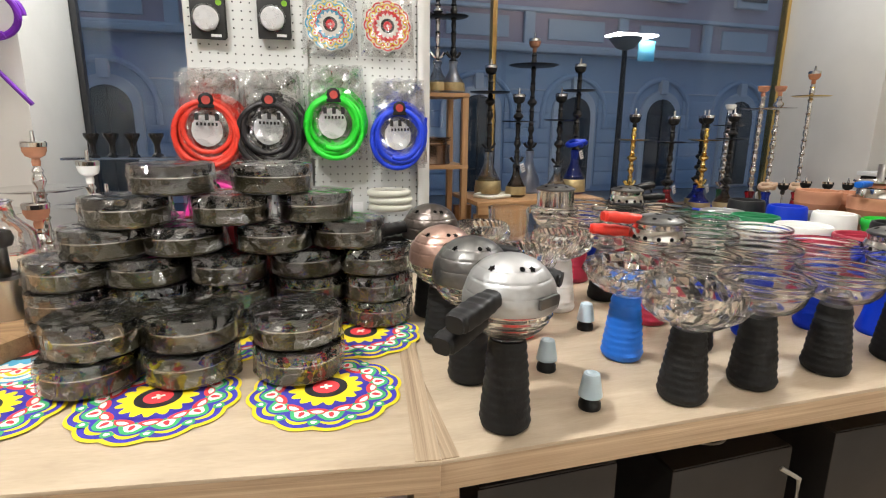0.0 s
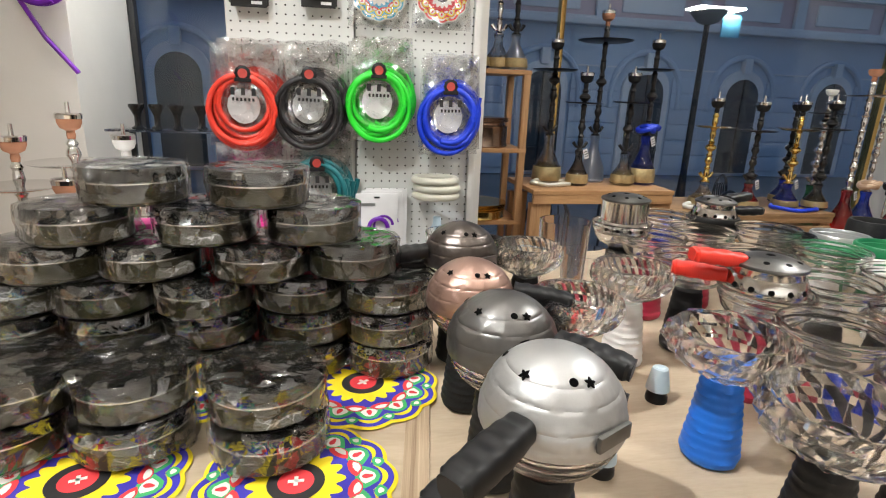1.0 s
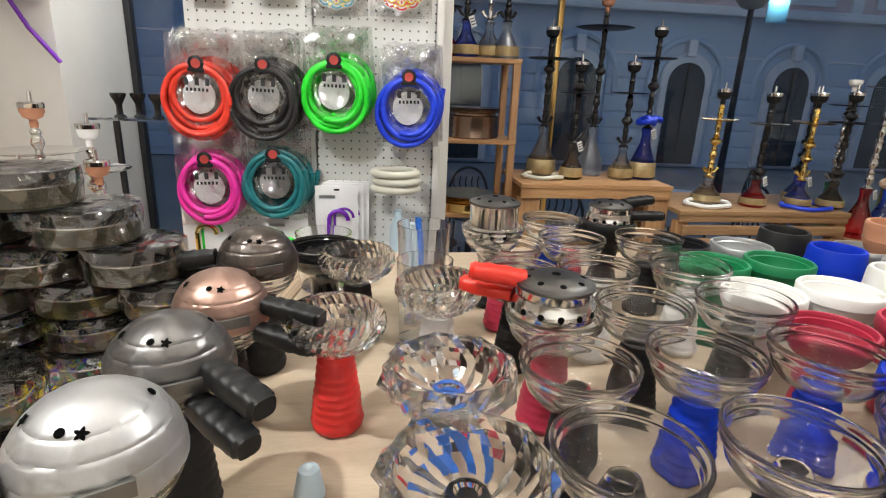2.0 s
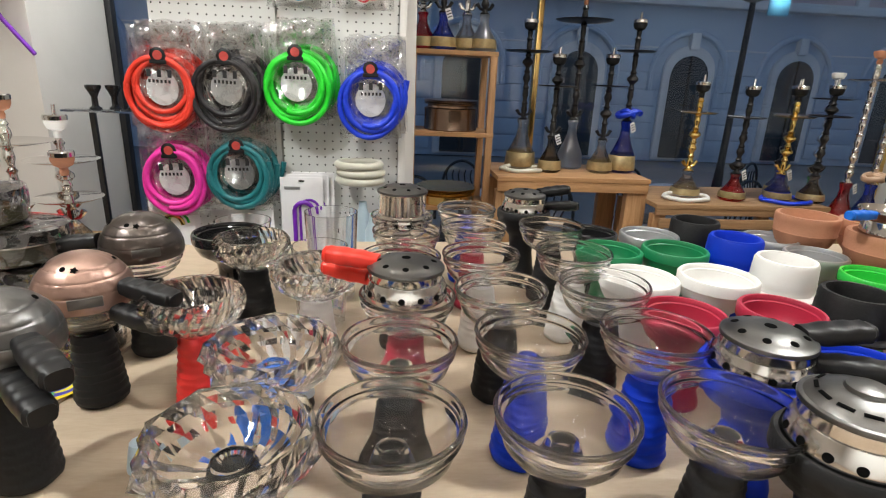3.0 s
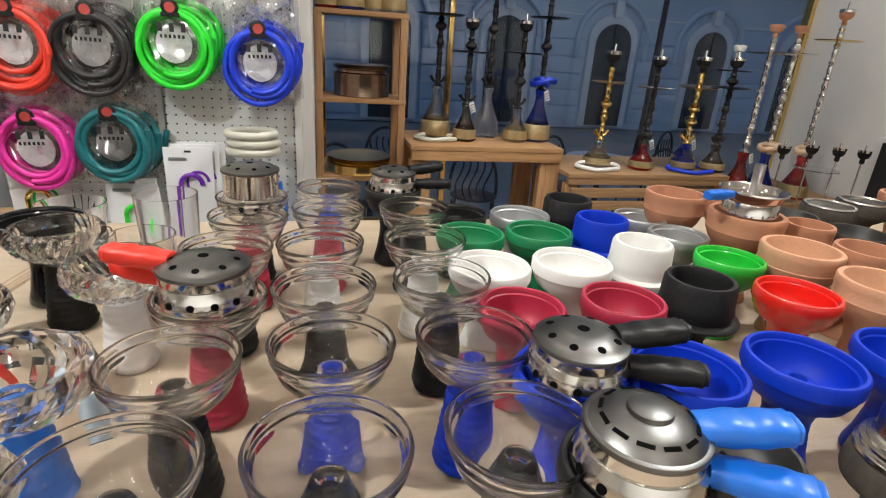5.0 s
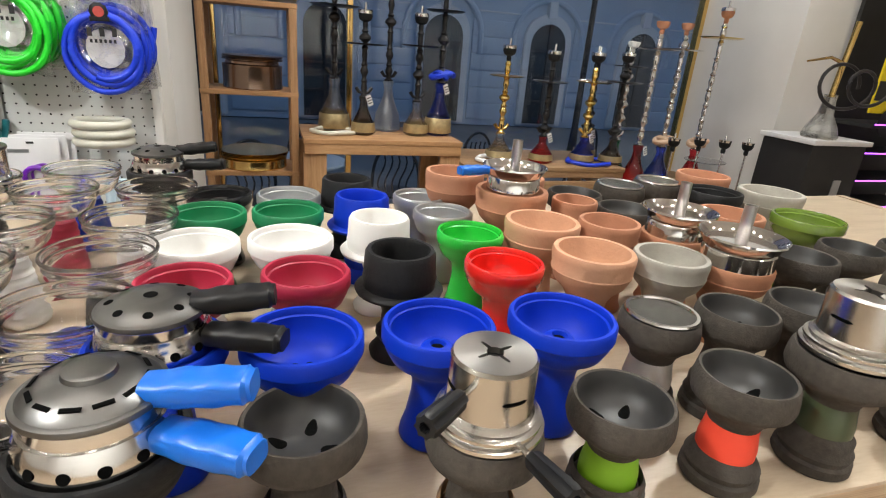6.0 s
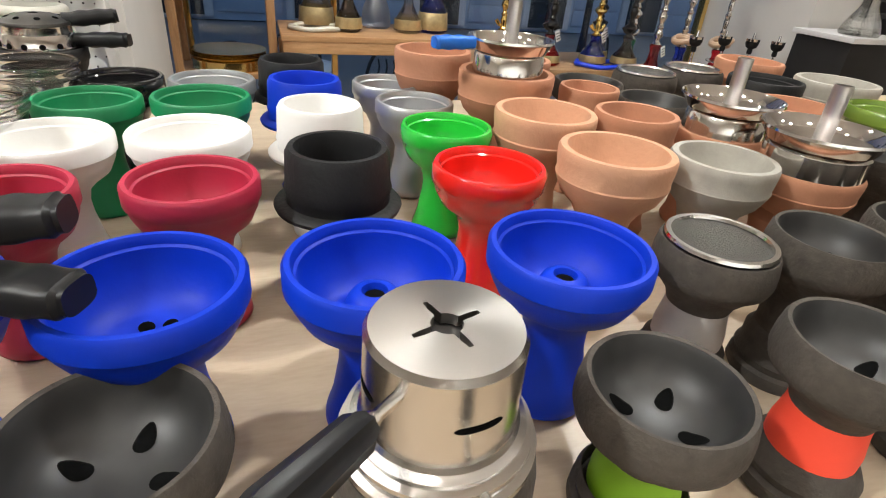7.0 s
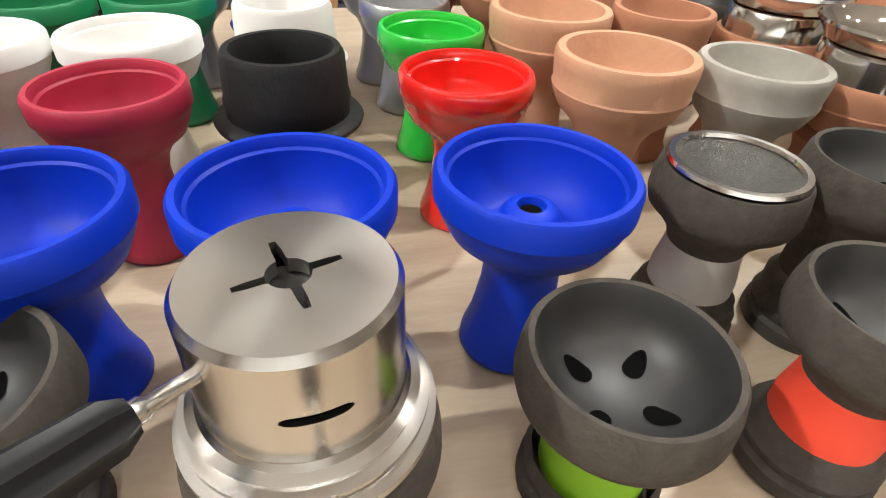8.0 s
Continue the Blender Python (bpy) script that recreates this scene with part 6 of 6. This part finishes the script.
# ---- slim rods with small heads ----
def head_stand():
    t = thing("head_stand", "acrylic stand with slim rods carrying black pipe heads", "stand", pose(0, 0, RZ))
    for x, y, h in ((2.76, 2.33, 0.29), (2.90, 2.31, 0.30), (3.03, 2.28, 0.295), (3.16, 2.26, 0.29)):
        part("rod", lathe([(0, 0), (0.004, 0), (0.004, h - 0.04), (0, h - 0.04)], 10), "chrome", t, "", pose(x, y, 0))
        hd = part("head", lathe(head_profile(0, 0.028), 24), "black", t, "", pose(x, y, h - 0.06))
        part("lid", lathe([(0.020, 0.054), (0.029, 0.055), (0.030, 0.066), (0.006, 0.068), (0.004, 0.09), (0, 0.09)], 24), "chrome", hd, "small steel lid")
    part("disc", lathe([(0, 0.19), (0.10, 0.19), (0.10, 0.194), (0, 0.194)], 36), "glass", t, "clear acrylic disc", pose(2.95, 2.30, 0))


head_stand()


# ---- black cabinet with a glass water pipe ----
def cabinet_corner():
    c = thing("black_cabinet", "black painted cabinet with a white top beside the pillar", "cabinet", pose(3.42, 2.12, 0))
    part("body", box(0.35, 0.28, 0.865, 0.004), "black_matt", c)
    part("top", box(0.38, 0.31, 0.022, 0.003), "paper", c, "pale stone top", pose(0, 0, 0.868))
    part("socket_plate", box(0.05, 0.004, 0.08, 0.001), "silver_bowl", c, "small grey plate", pose(0.05, -0.142, 0.62))
    w = thing("glass_pipe", "tall clear glass water pipe with gold stem and black hose", "water pipe", pose(3.36, 2.06, 0.892))
    part("vase", lathe([(0, 0), (0.075, 0), (0.08, 0.01), (0.068, 0.05), (0.035, 0.11), (0.026, 0.18), (0.03, 0.2), (0.02, 0.2), (0, 0.2)], 36), "vase_clear", w)
    part("stem", tube([(0, 0, 0.19), (0.01, 0, 0.32), (0.03, 0, 0.52)], 0.013, 12), "brass", w, "brass stem")
    part("arm", tube([(0.01, 0, 0.34), (-0.10, -0.02, 0.36), (-0.28, -0.06, 0.335)], 0.008, 10, taper=lambda u: 1.2 - 0.7 * u), "brass", w, "brass mouthpiece arm")
    ring = []
    for i in range(60):
        a = i * 0.21
        ring.append((-0.13 + 0.16 * math.cos(a) * (1 - i / 130) + i * 0.0030, -0.09 - 0.0012 * i, 0.235 + 0.105 * math.sin(a) * (1 - i / 150)))
    part("hose", tube(ring, 0.008, 8), "black_hose", w, "looped black hose")


cabinet_corner()
rack = thing("stock_rack", "dark shelf rack with purple strip light and yellow sign", "shelf", pose(3.95, 2.05, 0))
part("back", box(0.65, 0.02, 1.9, 0.002), "black_matt", rack, "", pose(0.02, 0.22, 0))
for i in range(6):
    part("shelf_board", box(0.62, 0.24, 0.02, 0.002), "black_matt", rack, "", pose(0, 0.09, 0.25 + 0.14 * i))
    part("light_strip", box(0.60, 0.006, 0.006), "purple_glow", rack, "thin purple light strip", pose(0, -0.034, 0.266 + 0.14 * i))
sign = part("sign_panel", box(0.30, 0.012, 0.62, 0.002), "yellow", rack, "yellow sign panel", pose(-0.18, 0.0, 1.02))
for q in range(3):
    part("sign_band", box(0.30, 0.004, 0.09), "ink", sign, "", pose(0, -0.009, 0.06 + 0.2 * q))
part("round_sign", lathe([(0, 0), (0.07, 0), (0.07, 0.006), (0, 0.007)], 28), "black_plastic", rack, "round black and gold sign", pose(-0.20, -0.02, 0.98, 90, 0, 0))


# ---- stand beside the pillar ----
def left_stand():
    low_table(-1.00, -0.30, 1.62, 2.05, 0.60, 0.04, "low table with small water pipes beside the pillar", 0.03, "crate")
    for i, (x, y, h, hd, tr) in enumerate([(-0.66, 1.86, 0.46, "clay", 0.10), (-0.545, 1.92, 0.40, "white", 0.085), (-0.465, 1.78, 0.31, "clay", 0.075), (-0.62, 1.70, 0.30, "clay", 0.075), (-0.78, 1.80, 0.40, "clay", 0.09)]):
        water_pipe(x, y, 0.60, h, "vase_clear", "chrome", hd, "chrome", 0.10, 0.045, None, "small chromed water pipe with clay head", tr, seed=30 + i)
    s = thing("glass_shelf", "narrow glass shelf carrying black pipe heads", "shelf", pose(-0.50, 2.40, 0))
    part("pane", box(0.50, 0.16, 0.008, 0.002), "glass", s, "", pose(0, 0, 0.985))
    for px in (-0.2, 0.2):
        part("post", box(0.02, 0.02, 0.985, 0.002), "black_metal", s, "", pose(px, 0.05, 0))
    for i, x in enumerate((-0.66, -0.60, -0.52, -0.44)):
        tagged(part("pipe_head", lathe([(0, 0), (0.022, 0), (0.022, 0.004), (0.012, 0.012), (0.011, 0.045), (0.020, 0.065), (0.028, 0.08), (0.028, 0.09), (0.022, 0.09), (0, 0.075)], 24), "black_gloss", None, "", pose(x, 2.40 + 0.03 * (i % 2), 0.993)), "glossy black pipe head on a glass shelf", "pipe head", "black pipe heads")


left_stand()
for rx, ry, rw, rh, ra in ((-0.72, 1.70, 0.20, 0.13, 8), (-0.52, 1.67, 0.14, 0.15, -12)):
    t = thing("red_carton", "bright red carton on the low table by the pillar", "box", pose(rx, ry, 0.601, 0, 0, ra), "red cartons")
    part("body", box(rw, 0.10, rh, 0.003), "red", t)
    part("flap", box(rw - 0.01, 0.05, 0.0015, 0.0004, at=(0, -0.02, rh)), "red", t)
    part("print_bar", box(rw * 0.5, 0.001, 0.02), "paper", t, "", pose(0, -0.051, rh * 0.6))
hose = thing("purple_hose", "purple hose hung in a loop on the pillar", "hose", pose(-0.93, 2.375, 1.30))
part("hose", tube([(0.02 + 0.10 * math.cos(a * 0.21) * (1 - a / 260), -0.012 - 0.0004 * a, 0.19 + 0.08 * math.sin(a * 0.21)) for a in range(56)], 0.012, 8), "purple", hose)
part("tail", tube([(-0.05, -0.02, 0.13), (0.02, -0.022, 0.0), (0.11, -0.022, -0.115)], 0.008, 8), "purple", hose)


# ---- wooden slice and glass jar on the counter ----
sl = tagged(part("wood_slice", lathe([(0, 0), (0.125, 0), (0.13, 0.012), (0.128, 0.03), (0.12, 0.034), (0, 0.034)], 48, ripple(0.07, 1)), "crate", None, "", pose(-0.375, 0.72, TOP - 0.004)), "round slice of dark wood with rough bark edge", "board")
jar = thing("glass_jar", "glass globe water pipe on a ringed steel base", "water pipe", pose(-0.302, 0.73, TOP + 0.030))
part("base", lathe([(0, 0), (0.024, 0), (0.025, 0.003), (0.0235, 0.012), (0.025, 0.016), (0.0235, 0.028), (0.025, 0.032), (0.0235, 0.046), (0.025, 0.05), (0, 0.05)], 32), "brushed", jar, "ringed steel base")
part("globe", lathe([(0.012, 0.051), (0.030, 0.060), (0.040, 0.080), (0.037, 0.104), (0.020, 0.122), (0.017, 0.138), (0.020, 0.142), (0.016, 0.143), (0.014, 0.136), (0.017, 0.121), (0.034, 0.103), (0.037, 0.081), (0.028, 0.063), (0.012, 0.054)], 36, closed=True), "glass", jar)
part("tube", tube([(0, 0, 0.05), (0.0, 0, 0.09)], 0.007, 10), "black_plastic", jar)
part("knob", lathe([(0, 0.085), (0.012, 0.088), (0.015, 0.097), (0.012, 0.106), (0, 0.11)], 18), "black_plastic", jar)


# ---- tumblers, cards and hose rings below the pegboard ----
def tumbler(x, y, r, h, z=0.0):
    p = [(0, 0), (r * 0.82, 0), (r * 0.86, 0.003), (r, h), (r * 0.95, h), (r * 0.80, 0.008), (0, 0.008)]
    return tagged(part("glass_tumbler", lathe(p, 40), "glass", None, "", pose(x, y, top_at(x) + z)), "plain clear glass cup", "glass", "clear glass cups")


tumbler(0.405, 0.835, 0.036, 0.125)
tumbler(0.40, 0.745, 0.034, 0.105)
for i in range(2):
    tumbler(0.262, 0.93, 0.042, 0.042, 0.044 * i + 0.002)

for i, (cx, cz, col) in enumerate([(0.205, 0.845, "purple"), (0.222, 0.852, "purple"), (0.238, 0.858, "purple"), (-0.205, 0.795, "gold"), (-0.19, 0.80, "light_green"), (0.03, 0.745, "green_hose"), (0.045, 0.75, "green_hose")]):
    t = thing("header_card", "white header card pack hung on the pegboard", "card pack", pose(cx, PEG_Y - 0.05 + 0.012 * (i % 3), cz - 0.24), "header card packs")
    part("card", box(0.135, 0.002, 0.24, 0.0006), "paper", t)
    part("print_bar", box(0.05, 0.0008, 0.010), "silver_bowl", t, "", pose(-0.03, -0.0018, 0.20))
    part("slot", box(0.018, 0.0008, 0.006), "ink", t, "", pose(0, -0.0018, 0.225))
    part("twist", tube([(0.03 * math.cos(a * 0.3) + 0.005, -0.008, 0.13 + 0.03 * math.sin(a * 0.3)) for a in range(11)] + [(-0.024, -0.008, 0.06), (-0.024, -0.008, 0.01)], 0.007, 8), col, t)
t = thing("hose_ring_stack", "stack of milky white coiled hose rings on the pegboard", "hose", pose(0.392, PEG_Y - 0.075, 0.835))
for i in range(3):
    part("ring", tube([(0.066 * math.cos(a / 24 * 2 * math.pi), 0.060 * math.sin(a / 24 * 2 * math.pi), 0) for a in range(24)], 0.012, 10, True), "pale_hose", t, "", pose(0.003 * math.sin(i * 2.1), 0, 0.012 + 0.0245 * i))
for i, (bx, bz, col) in enumerate([(0.40, 0.55, "bag"), (0.46, 0.53, "sky_blue"), (0.435, 0.52, "bag")]):
    tagged(part("bottle_pack", lathe([(0, 0), (0.025, 0), (0.026, 0.004), (0.026, 0.17), (0.014, 0.20), (0.012, 0.225), (0, 0.226)], 24), col if col != "bag" else "cap_clear", None, "", pose(bx, PEG_Y - 0.07 - 0.02 * i, bz)), "pale blue plastic bottle below the pegboard", "bottle")
tagged(part("counter_cupboard", box(0.80, 0.22, 0.54, 0.004), "plaster", None, "", pose(0.17, PEG_Y - 0.11, 0)), "white cupboard below the pegboard", "cupboard")


# ---- boxes under the tables ----
for i, (bx, by, bw, bh, bd) in enumerate([(0.268, 0.500, 0.158, 0.262, 0.20), (0.505, 0.500, 0.175, 0.232, 0.20), (0.735, 0.490, 0.17, 0.240, 0.20), (0.97, 0.50, 0.19, 0.235, 0.20), (1.22, 0.5, 0.2, 0.23, 0.2), (1.5, 0.5, 0.22, 0.23, 0.2)]):
    t = thing("carton", "black printed carton on the shelf under the table", "box", pose(bx, by, top_at(bx) - 0.340, 0, 0, 5 * math.sin(i * 3)), "black cartons")
    part("body", box(bw, bd, bh, 0.003), "carton", t)
    part("flap", box(bw - 0.006, bd * 0.5, 0.0015, 0.0004, at=(0, -bd * 0.24, bh)), "carton", t)
    if i:
        part("emblem", lathe([(0.030, 0), (0.030, 0.0012), (0.027, 0.0012), (0.027, 0)], 28, closed=True), "grey_stone", t, "thin grey ring print", pose(0.0, -bd * 0.22, bh + 0.0018))
        part("emblem", lathe([(0, 0), (0.022, 0), (0.022, 0.001), (0, 0.0012)], 24), "emblem_red", t, "dark red round emblem", pose(0.0, -bd * 0.22, bh + 0.0018))
        for q in range(4):
            part("print_bar", box(0.011, 0.001, 0.014), "grey_stone", t, "", pose(0.016 + 0.015 * q, -bd / 2 - 0.001, bh * 0.45))
        part("print_bar", box(0.055, 0.001, 0.006), "grey_stone", t, "", pose(0.04, -bd / 2 - 0.001, bh * 0.36))
        part("handle_cord", tube([(bw / 2 - 0.02, -bd / 2 - 0.004, bh * 0.90), (bw / 2 - 0.004, -bd / 2 - 0.016, bh * 0.86), (bw / 2 - 0.002, -bd / 2 - 0.016, bh * 0.70), (bw / 2 - 0.02, -bd / 2 - 0.004, bh * 0.62)], 0.003, 8), "grey_stone", t, "grey cord handle")


# ---- ceiling spotlights ----
for sx, sy, *_ in SPOTS + [(x, y) for x in (-2.0, -0.2, 0.6, 1.4, 3.4) for y in (-0.35, 0.62)]:
    t = thing("ceiling_spotlight", "round white ceiling spotlight, switched on", "lamp", pose(sx, sy, CEIL - 0.11), "ceiling spotlights")
    part("housing", lathe([(0.072, -0.02), (0.075, -0.02), (0.075, 0.09), (0, 0.09), (0, 0.086), (0.072, 0.086)], 28), "paper", t)
    part("lamp_face", lathe([(0.070, 0.0), (0, 0.002)], 28), "lamp_face", t)
    part("stem", box(0.02, 0.02, 0.022, 0.002), "paper", t, "", pose(0, 0, 0.089))


# ---- street furniture ----
def street_chair(x, y, turn):
    t = thing("garden_chair", "black wrought iron garden chair on the pavement", "chair", pose(x, y, -0.52, 0, 0, turn), "iron chairs outside")
    part("seat", lathe([(0, 0.44), (0.2, 0.44), (0.21, 0.45), (0.2, 0.46), (0, 0.46)], 24), "iron", t)
    part("backrest", tube([(0.2 * math.sin(a), 0.18, 0.45 + 0.45 * math.sin((a + math.pi / 2) / math.pi * math.pi) ** 0.6) for a in [(-math.pi / 2 + 0.05) + i * (math.pi - 0.1) / 16 for i in range(17)]], 0.014, 8), "iron", t)
    for k in range(5):
        part("scroll", tube([(-0.12 + 0.06 * k + 0.03 * math.sin(q * 0.8), 0.18, 0.46 + 0.05 * q) for q in range(8)], 0.008, 6), "iron", t)
    for lx, ly in ((-0.17, -0.15), (0.17, -0.15), (-0.17, 0.15), (0.17, 0.15)):
        part("leg", tube([(lx, ly, 0.44), (lx * 1.15, ly * 1.15, 0)], 0.013, 8), "iron", t)


def street_table(x, y):
    t = thing("garden_table", "round pale-topped iron table on the pavement", "table", pose(x, y, -0.52), "tables outside")
    part("tabletop", lathe([(0, 0.70), (0.34, 0.70), (0.35, 0.715), (0.34, 0.73), (0, 0.73)], 32), "facade_trim", t)
    part("pedestal", lathe([(0, 0), (0.22, 0), (0.22, 0.02), (0.03, 0.05), (0.03, 0.70), (0, 0.70)], 20), "iron", t)


for cx, cy, ct in ((0.75, 4.3, 20), (1.9, 4.6, 160), (2.9, 5.0, 20), (3.7, 4.8, 190), (1.2, 5.2, 0), (4.6, 5.6, 30)):
    street_chair(cx, cy, ct)
for cx, cy in ((1.1, 4.6), (3.3, 5.0)):
    street_table(cx, cy)


def street_lamp():
    t = thing("street_lamp", "slim street lamp with a dome shade below a glowing reflection panel", "street lamp", pose(6.25, 9.0, -0.52))
    part("pole", lathe([(0, 0), (0.09, 0), (0.06, 0.5), (0.045, 3.05), (0, 3.05)], 16), "iron", t)
    part("shade", lathe([(0.05, 3.0), (0.16, 3.04), (0.30, 3.20), (0.30, 3.22), (0, 3.22)], 28), "grey_stone", t)
    # glowing panel added for the ceiling light mirrored in the window
    part("reflection_panel", box(0.85, 0.42, 0.03, 0.005), "lamp_face", t, "glowing white panel in place of a ceiling light reflection", pose(0.12, 0, 3.24))
    part("hanging_sign", box(0.36, 0.02, 0.36, 0.004), "mat_cyan", t, "pale blue hanging sign", pose(0.42, -0.05, 2.82))


street_lamp()
